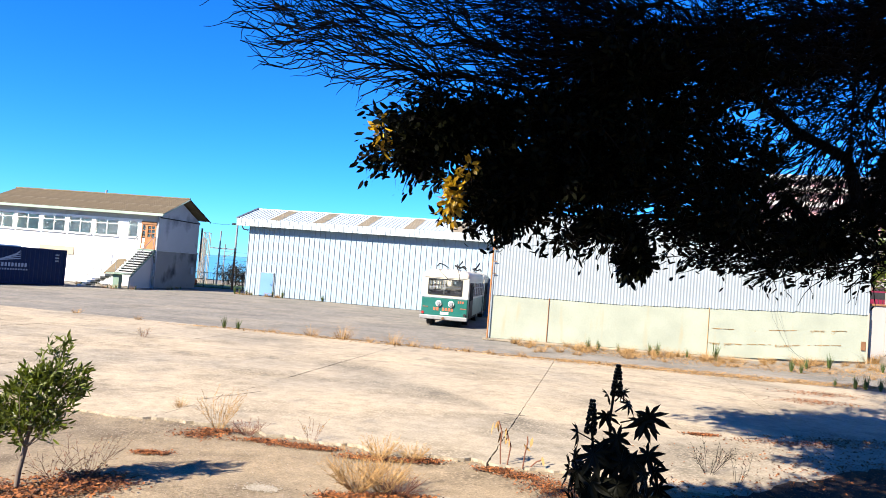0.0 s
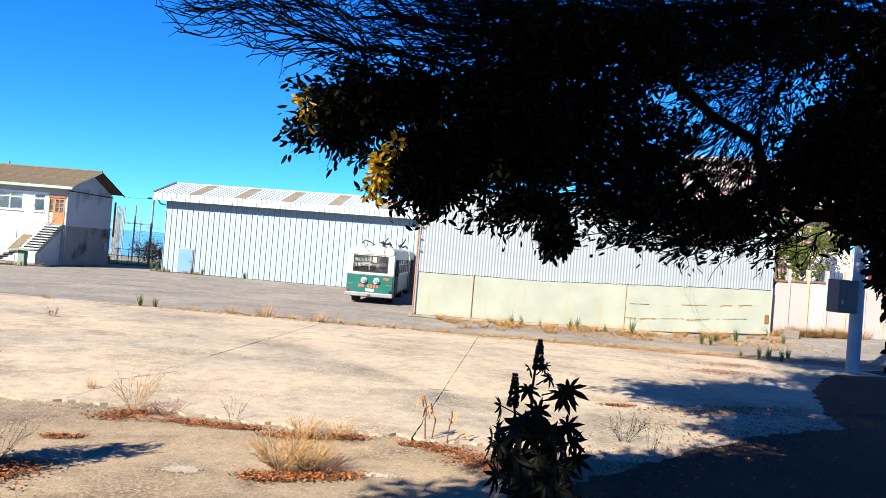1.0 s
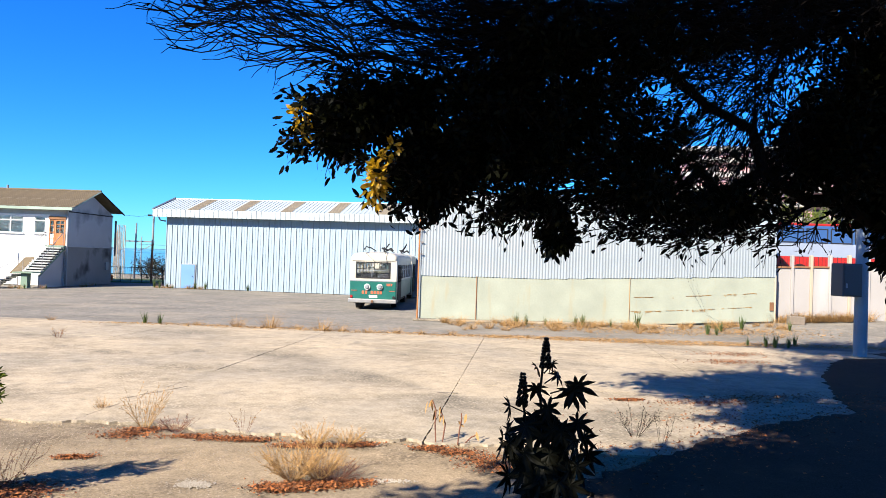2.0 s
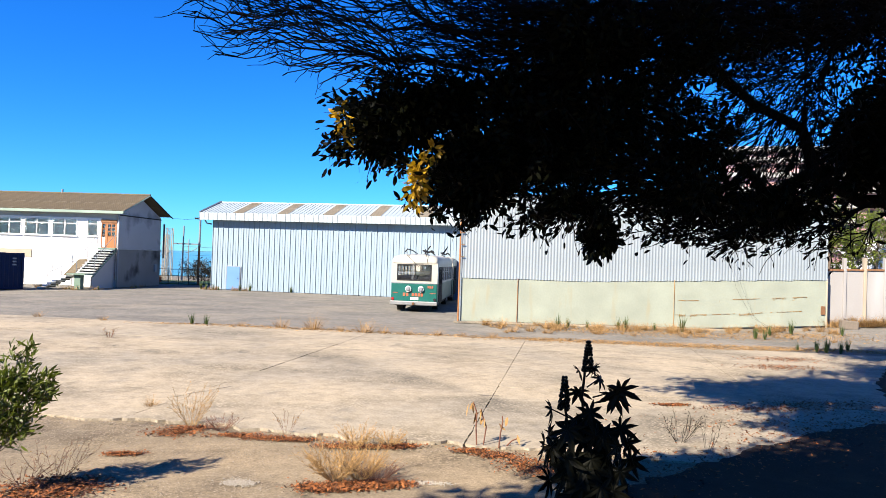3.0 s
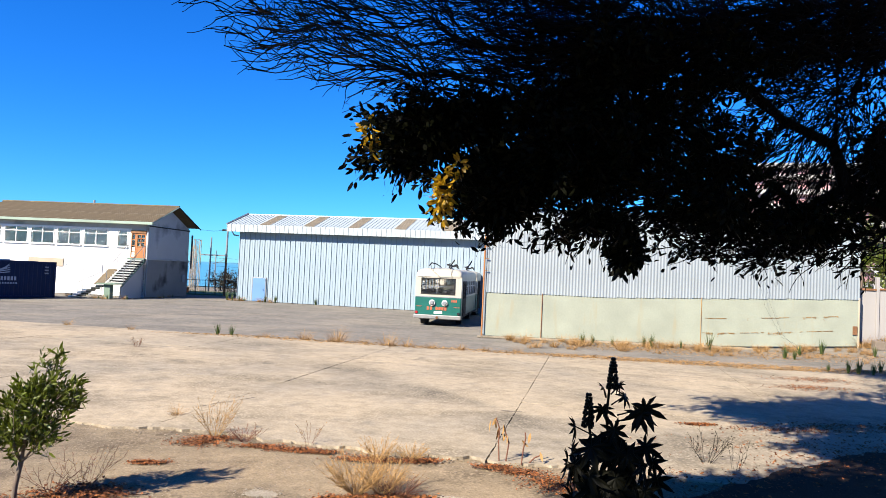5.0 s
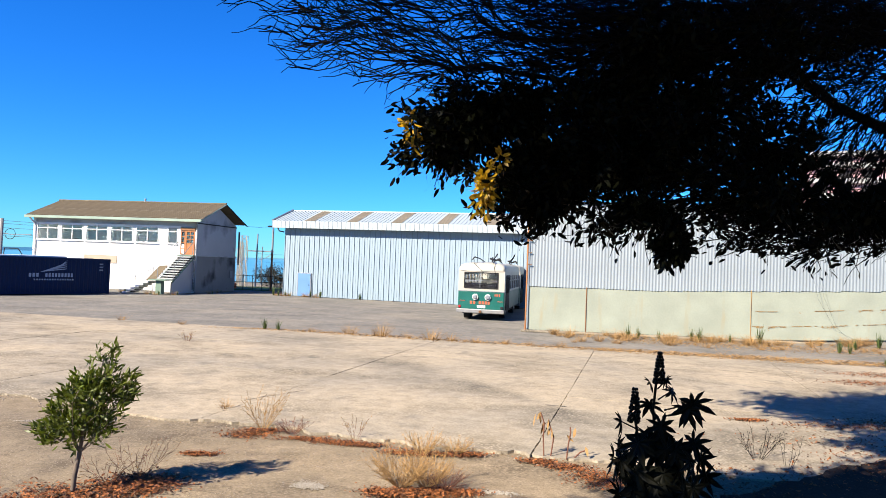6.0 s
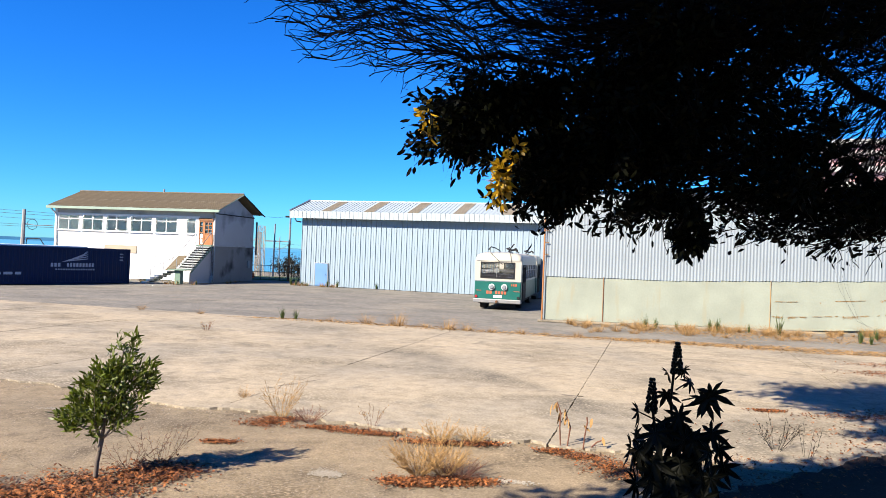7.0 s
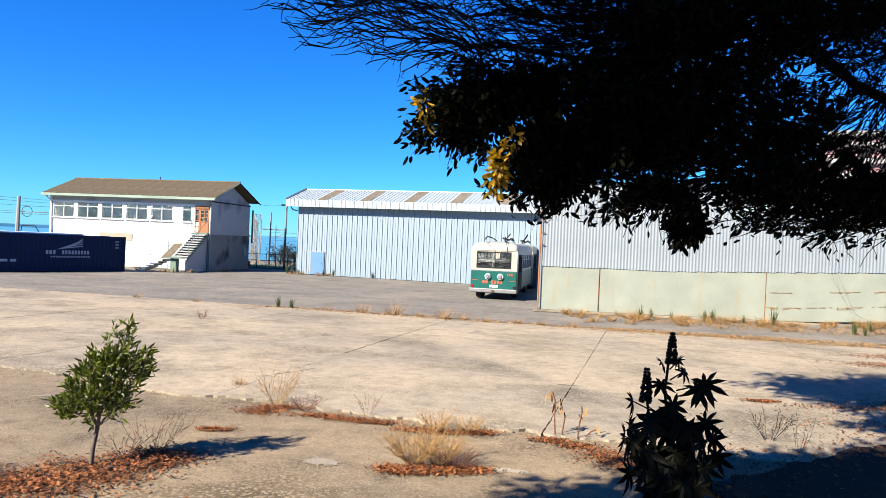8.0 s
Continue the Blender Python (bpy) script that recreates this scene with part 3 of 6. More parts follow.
def house():
    root = thing("signal_house", HOUSE, "white two-storey building with a brown pitched roof and a window band", "house")
    L, D, T = 14.1, 6.2, 0.22
    lo, hi, top = 3.7, 4.97, 5.45
    part("front_wall", box(-L, -0.01, 0, T, 0, lo - 0.02), M_HOUSE, root)
    # front wall above and between the windows
    wins = [(-13.95 + 2.2 * k, -13.95 + 2.2 * k + 1.96) for k in range(5)]
    part("lintel", box(-L, -0.01, 0, T, hi, top), M_GABLE, root, "grey band under the eaves")
    edges = [(-L, wins[0][0])] + [(wins[k][1], wins[k + 1][0]) for k in range(4)] + [(wins[4][1], -2.43)] + [(-1.58, -1.32)] + [(-0.12, -0.01)]
    for a, b in edges:
        part("pillar", box(a, b, -0.02, T, lo - 0.02, hi), M_HOUSE, root)
    for k, (a, b) in enumerate(wins):
        window(root, a, b, lo, hi)
    window(root, -2.43, -1.58, lo, hi, False)
    # band over the windows
    part("head_band", box(-L, -1.3, -0.07, -0.022, hi, hi + 0.1, 0.01), M_WHITEPAINT, root)
    # door, glazed
    d = part("door", bmesh_frame(-0.92, -0.14, 2.9, 4.72, 0.1, -0.04, 0.02), M_ORANGE, root, "orange varnished glazed door")
    part("door_panel", box(-0.83, -0.23, -0.02, 0.01, 3.0, 3.7), M_ORANGE, d)
    part("glazing", box(-0.83, -0.23, -0.012, -0.004, 3.8, 4.62), M_GLASS, d).visible_shadow = False
    for z in (3.72, 4.05, 4.35):
        part("bar", box(-0.83, -0.23, -0.03, -0.012, z, z + 0.05), M_ORANGE, d)
    part("bar", box(-0.56, -0.51, -0.03, -0.012, 3.72, 4.62), M_ORANGE, d)
    s = part("sidelight", bmesh_frame(-1.32, -0.93, 2.9, 4.72, 0.07, -0.04, 0.02), M_ORANGE, root, "orange framed sidelight")
    part("pane", box(-1.25, -1.0, -0.012, -0.004, 2.97, 4.65), M_GLASS, s).visible_shadow = False
    for z in (3.35, 3.8, 4.25):
        part("bar", box(-1.25, -1.0, -0.03, -0.012, z, z + 0.05), M_ORANGE, s)
    part("door_head", box(-1.34, -0.1, -0.1, 0.02, 4.73, 4.94, 0.01), M_RUST, root)
    part("door_back", box(-1.32, -0.12, 0.05, 0.08, 2.9, 4.9), M_DARK, root)
    # gable walls; the right one's shade is put into its grey
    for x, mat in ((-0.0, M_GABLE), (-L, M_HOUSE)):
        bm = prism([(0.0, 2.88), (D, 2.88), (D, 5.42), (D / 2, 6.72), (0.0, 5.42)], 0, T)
        g = part("gable_wall", bm, mat, root, "rendered gable with its shade put into a grey colour" if x == 0 else "")
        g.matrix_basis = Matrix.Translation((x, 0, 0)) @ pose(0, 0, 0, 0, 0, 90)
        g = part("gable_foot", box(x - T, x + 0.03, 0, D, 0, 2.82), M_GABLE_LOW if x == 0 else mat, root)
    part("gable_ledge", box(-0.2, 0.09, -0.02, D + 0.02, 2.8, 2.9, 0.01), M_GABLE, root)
    part("gable_batten", box(-0.1, 0.05, 0.1, D + 0.02, 5.28, 5.36), M_DARK, root)
    part("rear_wall", box(-L, -T, D - T, D, 0, 5.42), M_HOUSE, root)
    part("upper_floor", box(-L + T, -T, T, D - T, 2.75, 2.88), M_INSIDE, root)
    part("inner_wall", box(-L + T, -T, D - T - 0.06, D - T - 0.004, 2.9, 5.4), M_INSIDE, root)
    part("upper_ceiling", box(-L + T, -T, T, D - T, 5.3, 5.36), M_INSIDE, root)
    # roof: two pitches with ridges of sheet
    run, rise = D / 2 + 0.6, 1.5
    for sgn in (1, -1):
        pitch = math.hypot(run, rise)
        ang = math.degrees(math.atan2(run, rise))
        for k in range(14):
            w = (L + 1.2) / 14
            for row in range(3):
                v, f = ribbed(w + 0.02, pitch * row / 3, pitch * (row + 1) / 3 + 0.06, WAVE, w / 7, 0.02)
                ob = raw_part("roof_sheet", v, f, M_ROOF, root)
                up = 5.55 + 0.004 * (k % 2) + 0.014 * (2 - row)
                base = Matrix.Translation((-L - 0.55 + k * w, -0.6, up)) @ pose(0, 0, 0, -ang)
                if sgn < 0:
                    base = Matrix.Translation((-L - 0.55 + (k + 1) * w, D + 0.6, up)) @ pose(0, 0, 0, 0, 0, 180) @ pose(0, 0, 0, -ang)
                ob.matrix_basis = base
    part("ridge_cap", rod((-L - 0.55, D / 2, 7.08), (0.66, D / 2, 7.08), 0.08), M_ROOF, root)
    part("eave_board", box(-L - 0.55, 0.65, -0.66, -0.6, 5.38, 5.58, 0.01), M_TRIM, root, "pale green eave board")
    part("soffit", box(-L - 0.5, 0.6, -0.6, 0.0, 5.42, 5.46), M_TRIM, root)
    for y0, y1, z0, z1 in ((-0.62, D / 2, 5.5, 7.02), (D / 2, D + 0.62, 7.02, 5.5)):
        part("barge_board", path_rod([(0.66, y0, z0), (0.66, y1, z1)], 0.055, 4), M_TRIM if y0 < 0 else M_DARK, root)
    part("chimney_pipe", rod((-6.6, D / 2, 7.05), (-6.6, D / 2, 7.38), 0.08), M_GREY, root)
    part("downpipe", path_rod([(-L - 0.2, -0.5, 5.4), (-L - 0.0, -0.2, 5.0), (-L + 0.02, -0.1, 4.8), (-L + 0.02, -0.1, 0.1)], 0.06), M_WHITEPAINT, root)
    part("downpipe", path_rod([(0.1, -0.35, 5.4), (0.08, -0.1, 5.1), (0.06, -0.06, 4.9), (0.06, -0.06, 0.1)], 0.05), M_GREY, root)
    part("rear_pipe", rod((0.2, D + 0.15, 2.2), (0.2, D + 0.15, 5.0), 0.08, sides=4), M_BOX, root)
    part("wall_box", box(0.03, 0.14, D - 1.0, D - 0.6, 1.1, 1.7, 0.02), M_GREY, root)
    # board on the lower front, and a wide white door
    part("patch_board", box(-9.6, -6.7, -0.05, -0.004, 2.02, 2.62, 0.01), M_OCHRE, root, "faded ochre board")
    gd = part("garage_door", bmesh_frame(-6.5, -3.5, 0.05, 2.3, 0.07, -0.05, -0.002), M_WHITEPAINT, root)
    part("door_leaf", box(-6.42, -5.02, -0.03, -0.003, 0.06, 2.22), M_WHITEPAINT, gd)
    part("door_leaf", box(-4.98, -3.58, -0.03, -0.003, 0.06, 2.22), M_WHITEPAINT, gd)
    # outside stair: down from the door towards the yard, then along the front
    st = part("stair", box(-1.4, -0.05, -0.3, -0.03, 2.78, 2.88, 0.01), M_STAIR, root, "green painted steel stair with worn pale treads")
    for k in range(10):
        y, z = -0.3 - 0.245 * k, 2.88 - 0.178 * (k + 1)
        part("tread", box(-1.38, -0.08, y - 0.27, y, z - 0.03, z + 0.05, 0.008), M_STEP, st)
        part("riser", box(-1.34, -0.12, y - 0.035, y - 0.01, z - 0.13, z - 0.034), M_DARK, st)
    for x in (-1.36, -0.14):
        side = bmesh.new()
        vs = [side.verts.new((x + dx, y, z)) for dx in (0, 0.05) for y, z in ((-0.05, 2.62), (-0.05, 2.76), (-2.75, 0.96), (-2.75, 0.82))]
        for f in ((0, 1, 2, 3), (7, 6, 5, 4), (0, 4, 5, 1), (1, 5, 6, 2), (2, 6, 7, 3), (3, 7, 4, 0)):
            side.faces.new([vs[i] for i in f])
        part("stringer", side, M_STAIR, st)
    flank = prism([(-0.03, 0.0), (-0.03, 2.6), (-2.7, 0.8), (-2.7, 0.0)], 0, 0.1)
    part("flank_wall", flank, M_GABLE, st, "pale grey rendered wall under the stair").matrix_basis = Matrix.Translation((-0.22, 0, 0)) @ pose(0, 0, 0, 0, 0, 90)
    ramp = bmesh.new()
    vs = [ramp.verts.new((-1.42 + dx, y, z + dz)) for dx, dz in ((0, 0), (-0.75, -0.05), (-0.75, -0.1), (0, -0.05)) for y, z in ((-1.3, 2.05), (-2.9, 1.0))]
    for f in ((0, 1, 3, 2), (2, 3, 5, 4), (4, 5, 7, 6), (6, 7, 1, 0), (0, 2, 4, 6), (1, 7, 5, 3)):
        ramp.faces.new([vs[i] for i in f])
    part("side_board", ramp, M_ROOF, st, "weathered brown sloping board")
    part("landing", box(-1.42, -0.05, -3.75, -2.74, 0.98, 1.06, 0.01), M_STAIR, st)
    part("landing_base", box(-1.0, -0.55, -3.5, -3.1, 0.0, 0.976), M_STAIR, st)
    for k in range(6):
        x, z = -1.42 - 0.34 * k, 1.02 - 0.17 * (k + 1)
        part("tread", box(x - 0.3, x + 0.02, -3.85, -2.75, z - 0.04, z + 0.075, 0.01), M_WHITEPAINT, st)
        part("riser", box(x - 0.02, x + 0.01, -3.8, -2.8, z - 0.1, z - 0.044), M_DARK, st)
    part("handrail", path_rod([(-0.08, -0.1, 3.8), (-0.08, -0.4, 3.78), (-0.08, -2.75, 1.98)], 0.022), M_GREY, st)
    part("handrail", path_rod([(-1.38, -0.1, 3.8), (-1.38, -0.4, 3.78), (-1.38, -2.75, 1.98), (-3.5, -2.8, 0.98)], 0.022), M_GREY, st)
    for x, y, z in ((-0.08, -0.35, 2.88), (-0.08, -1.5, 1.96), (-0.08, -2.7, 1.06), (-1.38, -0.35, 2.88), (-1.38, -1.5, 1.96), (-1.38, -2.72, 1.06), (-2.4, -2.8, 0.5), (-3.45, -2.8, 0.0)):
        part("baluster", rod((x, y, z), (x, y, z + 0.95), 0.018), M_GREY, st)


def container():
    a, b = Vector((-26.5, 42.69)), Vector((-21.67, 49.04))
    d = (b - a)
    rz = math.degrees(math.atan2(d.y, d.x))
    root = thing("shipping_container", pose(b.x, b.y, 0, 0, 0, rz), "dark navy corrugated shipping container with pale faded markings", "container")
    L, W, H = 9.12, 2.44, 2.36
    part("core", box(-L + 0.05, -0.05, 0.06, W - 0.05, 0.12, H - 0.06), M_NAVY, root)
    prof = [(0, 0), (0.22, 0), (0.36, 0.036), (0.64, 0.036), (0.78, 0)]
    v, f = ribbed(L - 0.3, 0.16, H - 0.12, prof, 0.28)
    side = raw_part("side_sheet", v, f, M_NAVY, root)
    side.location = (-L + 0.15, 0.055, 0)
    for x in (-L, -0.15):
        for y in (0, W - 0.15):
            part("corner_post", box(x, x + 0.15, y, y + 0.15, 0, H, 0.01), M_NAVY if x > -L else M_NAVYRED, root)
    for y in (0, W - 0.12):
        part("top_rail", box(-L, 0, y, y + 0.12, H - 0.12, H, 0.01), M_NAVY, root)
        part("bottom_rail", box(-L, 0, y, y + 0.12, 0.02, 0.16, 0.01), M_NAVY, root)
    v, f = ribbed(W - 0.3, 0.16, H - 0.12, prof, 0.28)
    e = raw_part("end_sheet", v, f, M_NAVY, root)
    e.matrix_basis = Matrix.Translation((-0.03, 0.15, 0)) @ pose(0, 0, 0, 0, 0, 90)
    part("roof", box(-L + 0.1, -0.1, 0.1, W - 0.1, H - 0.08, H - 0.02), M_NAVY, root)
    # faded emblem: a plain wing of bars over two rows of bars
    bm = bmesh.new()
    for k in range(5):
        z = 1.42 + 0.1 * k
        pts = [(-4.6 + 0.28 * k, z), (-4.2 + 0.26 * k, z + 0.05), (-2.95, 1.62 + 0.14 * k), (-2.9, 1.68 + 0.14 * k), (-4.3 + 0.26 * k, z + 0.11)]
        bm.faces.new([bm.verts.new((x, 0.012, zz)) for x, zz in pts])
    part("emblem", bm, M_LOGO, root, "pale wing-shaped emblem")
    for z, h, x0, widths in ((1.12, 0.24, -5.25, (0.15, 0.15, 0.15)), (1.12, 0.24, -4.25, (0.13,) * 9), (0.9, 0.1, -4.95, (0.09,) * 16), (0.62, 0.16, -8.4, (0.3, 0.5, 0.35))):
        for w in widths:
            part("marking", box(x0, x0 + w, 0.006, 0.012, z, z + h), M_LOGO, root)
            x0 += w + (0.14 if w > 0.2 else 0.07)
    part("marking", box(-8.5, -8.2, 0.006, 0.012, 1.75, 2.08), M_LOGO, root)
    for z in (1.55, 1.75, 1.95):
        part("marking", box(-0.75, -0.5, 0.006, 0.012, z, z + 0.1), M_GREY, root)


def lorry_trailer():
    a, b = Vector((-27.6, 44.6)), Vector((-23.3, 50.4))
    rz = math.degrees(math.atan2(b.y - a.y, b.x - a.x))
    root = thing("white_trailer", pose(b.x, b.y, 0, 0, 0, rz), "white flat-roofed box trailer standing behind a container", "trailer")
    part("body", box(-8.0, -1.6, 0.8, 3.0, 0.6, 2.45, 0.04), M_WHITEPAINT, root)
    for x in (-6.5, -3.0):
        for y in (0.85, 2.65):
            part("wheel", rod((x, y, 0.48), (x, y + 0.28, 0.48), 0.48, sides=16), M_BLACK, root)


# ---- old trolleybuses ----
def bmesh_door(x, y, w):
    bm = box(x, x + 0.03, y, y + 0.06, 0.5, 2.42)
    box(x, x + 0.03, y + w - 0.06, y + w, 0.5, 2.42, bm=bm)
    box(x, x + 0.03, y + 0.06, y + w - 0.06, 2.3, 2.42, bm=bm)
    box(x, x + 0.03, y + 0.06, y + w - 0.06, 0.5, 1.45, bm=bm)
    return bm


def trolleybus(m, rear=True):
    root = thing("trolleybus", m, "old cream and green trolleybus with faded paint, parked by the shed" if rear else "second old trolleybus in cream and green parked in front of another", "bus")
    W, L = 2.5, 9.0
    low = box(0, W, 0, L, 0.5, 1.52, 0.05)
    part("lower_body", low, M_TEAL, root, "green lower panels")
    # upper: pillars and panels round the windows
    up = bmesh.new()
    box(0, 0.32, 0, 0.14, 1.52, 2.62, bm=up)
    box(W - 0.36, W, 0, 0.14, 1.52, 2.62, bm=up)
    box(0.32, W - 0.36, 0, 0.14, 1.52, 1.7, bm=up)
    box(0.32, W - 0.36, 0, 0.14, 2.5, 2.62, bm=up)
    part("rear_upper", up, M_CREAM, root)
    for x in (0.0, W - 0.1):
        s = bmesh.new()
        box(x, x + 0.1, 0.14, L, 1.52, 1.62, bm=s)
        box(x, x + 0.1, 0.14, L, 2.4, 2.62, bm=s)
        for k in range(8):
            y = 0.14 + k * (L - 0.44) / 7
            box(x, x + 0.1, y, y + (0.5 if k == 0 else 0.22), 1.62, 2.4, bm=s)
        part("side_upper", s, M_CREAM, root)
        for k in range(7):
            y0 = 0.14 + k * (L - 0.44) / 7 + (0.5 if k == 0 else 0.22)
            y1 = 0.14 + (k + 1) * (L - 0.44) / 7
            pane = part("side_window", box(x + 0.04, x + 0.06, y0, y1, 1.62, 2.4), M_GLASS, root)
            part("window_bar", box(x + 0.02, x + 0.08, y0, y1, 2.1, 2.14), M_CREAM, pane)
    part("front_wall", box(0.05, W - 0.05, L - 0.1, L, 1.5, 2.05), M_CREAM, root)
    for k in range(4):
        d = part("door_leaf", bmesh_door(W + 0.004, 0.75 + 0.42 * k, 0.4), M_DARK, root, "dark folding door leaf")
        part("pane", box(W + 0.012, W + 0.016, 0.81 + 0.42 * k, 1.09 + 0.42 * k, 1.5, 2.3), M_GLASS, d)
    # roof: arched slices
    n = 18
    bm = bmesh.new()
    rings = []
    for yy, sc, dz in ((-0.03, 0.9, -0.3), (0.02, 0.95, -0.19), (0.12, 0.985, -0.09), (0.3, 1.0, -0.02), (0.6, 1.0, 0.0), (L - 0.3, 1.0, 0.0), (L, 0.95, -0.14)):
        ring = []
        for i in range(n + 1):
            a = math.pi * i / n
            cx = W / 2 - math.copysign(abs(math.cos(a)) ** 0.45, math.cos(a)) * (W / 2 + 0.02) * sc
            cz = 2.6 + (0.46 + dz) * math.sin(a) ** 0.6 if 0 < i < n else 2.6
            ring.append(bm.verts.new((cx, yy, cz)))
        rings.append(ring)
    for r0, r1 in zip(rings, rings[1:]):
        for i in range(n):
            bm.faces.new((r0[i], r0[i + 1], r1[i + 1], r1[i]))
    bm.faces.new(rings[0])
    bm.faces.new(rings[-1][::-1])
    bmesh.ops.recalc_face_normals(bm, faces=bm.faces[:])
    part("roof", bm, M_CREAM, root, "rounded cream roof", smooth=True)
    part("floor", box(0.1, W - 0.1, 0.14, L - 0.14, 1.0, 1.05), M_SEATS, root)
    # rear window and its bars
    win = part("rear_window", bmesh_frame(0.3, W - 0.34, 1.66, 2.54, 0.06, -0.03, 0.02), M_DARK, root, "wide rear window with rounded dark frame")
    part("pane", box(0.36, W - 0.4, -0.012, -0.004, 1.72, 2.48), M_GLASS, win)
    part("window_bar", box(0.36, W - 0.4, -0.03, -0.014, 2.07, 2.1), M_GREY, win)
    part("window_bar", box(1.16, 1.19, -0.03, -0.014, 1.72, 2.48), M_GREY, win)
    for k in range(6):
        part("seat", box(0.2 + (k % 2) * 1.2, 1.1 + (k % 2) * 1.2, 0.8 + 1.2 * (k // 2), 0.9 + 1.2 * (k // 2), 1.05, 1.9, 0.03), M_SEATS, root)
    # lamps, bumper, markings
    for x in (0.94, 1.62):
        lamp = part("lamp", rod((x, -0.0, 1.2), (x, -0.1, 1.2), 0.17, 0.15, 20), M_WHITEPAINT, root, "round white lamp")
        part("lens", rod((x, -0.1, 1.2), (x, -0.16, 1.2), 0.13, 0.08, 20), M_GREY, lamp)
    for x in (0.1, W - 0.12):
        part("tail_light", rod((x, 0.0, 0.66), (x, -0.04, 0.66), 0.085, 0.07, 14), M_REDLENS if x < 1 else M_DARK, root)
    part("bumper", box(-0.04, W + 0.04, -0.16, 0.0, 0.34, 0.56, 0.04), M_BUMPER, root, "dented dull metal bumper")
    part("tow_hook", rod((1.25, -0.16, 0.44), (1.25, -0.26, 0.42), 0.07), M_RUST, root)
    part("plate", box(1.05, 1.5, -0.02, -0.004, 0.62, 0.76, 0.004), M_WHITEPAINT, root, "small white plate")
    for x0, x1, z0, z1 in ((0.66, 0.78, 0.82, 0.99), (0.83, 0.95, 0.82, 0.99), (1.14, 1.25, 0.82, 0.99), (1.3, 1.41, 0.82, 0.99), (1.46, 1.57, 0.82, 0.99), (1.62, 1.73, 0.82, 0.99),
                           (1.98, 2.04, 1.27, 1.4), (2.08, 2.16, 1.27, 1.4), (2.2, 2.28, 1.27, 1.4), (0.08, 0.38, 0.98, 1.01), (2.12, 2.45, 0.98, 1.01)):
        part("marking", box(x0, x1, -0.012, -0.003, z0, z1), M_REDPAINT, root, "orange-red painted bar")
    part("belt_trim", box(-0.015, W + 0.015, -0.015, 0.0, 1.5, 1.54), M_GREY, root)
    part("underframe", box(0.2, W - 0.2, 0.2, L - 0.2, 0.3, 0.52), M_DARK, root)
    for y in (2.2, 7.2):
        for x in (0.16, W - 0.46):
            wh = part("wheel", rod((x, y, 0.47), (x + 0.3, y, 0.47), 0.47, sides=20), M_BLACK, root)
            part("rim", rod((x - 0.015, y, 0.47), (x + 0.315, y, 0.47), 0.24, sides=16), M_GREY, wh)
    part("wheel", rod((0.25, 0.9, 0.42), (0.6, 0.9, 0.42), 0.42, sides=20), M_BLACK, root)
    # trolley gear: base, springs, and two short folded poles
    base = part("trolley_base", box(0.8, 1.7, 1.6, 2.8, 3.02, 3.12, 0.02), M_GREY, root)
    for x, sgn in ((1.0, -1), (1.5, 1)):
        part("trolley_pole", path_rod([(x, 2.6, 3.15), (x + 0.1 * sgn, 1.4, 3.3), (x + 0.25 * sgn, 0.5, 3.36), (x + 0.3 * sgn, 0.05, 3.2)], 0.03), M_DARK, base)
        part("retriever_rope", path_rod([(x + 0.25 * sgn, 0.2, 3.3), (x + 0.28 * sgn + 0.1, -0.05, 3.02), (x + 0.5, -0.06, 2.4)], 0.012), M_DARK, base)
    part("hook", path_rod([(1.55, 1.8, 3.1), (1.7, 1.2, 3.25), (1.95, 0.9, 3.55)], 0.035), M_DARK, base)
    part("hook", path_rod([(1.55, 1.0, 3.3), (1.9, 0.7, 3.2), (2.1, 0.6, 3.3), (2.2, 0.6, 3.15)], 0.05), M_DARK, base)
    return root


# ---- right-hand boundary and street ----
WALL = pose(22.0, 31.0, 0.0, 0, 0, -11)
ROAD_Z = 2.3


def boundary_wall():
    root = thing("boundary_wall", WALL, "whitewashed concrete retaining wall with short pillars", "wall")
    for k in range(9):
        x = -0.2 + 0.92 * k
        z = 2.9 + 0.035 * x
        part("pillar", box(x, x + 0.13, -0.07, 0.16, 0.1, z + 0.62, 0.015), M_WHITEWALL if k % 2 else M_OCHRE, root)
        part("bay", box(x + 0.132, x + 0.918, 0, 0.14, 0.1, z + 0.02), M_WHITEWALL, root)
        part("coping", box(x + 0.131, x + 0.919, -0.06, 0.19, z + 0.022, z + 0.11, 0.01), M_RUST, root, "brown coping")
        for q in range(4):
            part("fence_bar", rod((x + 0.25 + 0.18 * q, 0.07, z + 0.11), (x + 0.25 + 0.18 * q, 0.07, z + 0.55), 0.01, sides=4), M_DARK, root)
    part("far_bay", box(8.2, 24.0, 0.0, 0.14, 0.1, 3.2), M_WHITEWALL, root)


def power_post():
    root = thing("power_post", pose(17.73, 20.55, 0), "thick bluish concrete post with a grey electrical cabinet", "post")
    part("shaft", rod((0, 0, 0), (0, 0, 7.5), 0.21, 0.17, 20), M_POST, root, smooth=False)
    part("foot", box(-0.9, 0.9, -0.5, 0.5, 0.0, 0.06, 0.02), M_CONCRETE, root)
    cab = part("cabinet", box(-0.95, -0.22, -0.3, 0.25, 2.02, 3.1, 0.03), M_BOX, root)
    part("cabinet_door", box(-0.9, -0.27, -0.325, -0.3, 2.08, 3.04, 0.01), M_BOX, cab)
    part("latch", box(-0.86, -0.8, -0.345, -0.325, 2.3, 2.45), M_GREY, cab)
    part("bracket", box(-0.3, 0.2, -0.05, 0.05, 2.5, 2.6), M_GREY, cab)



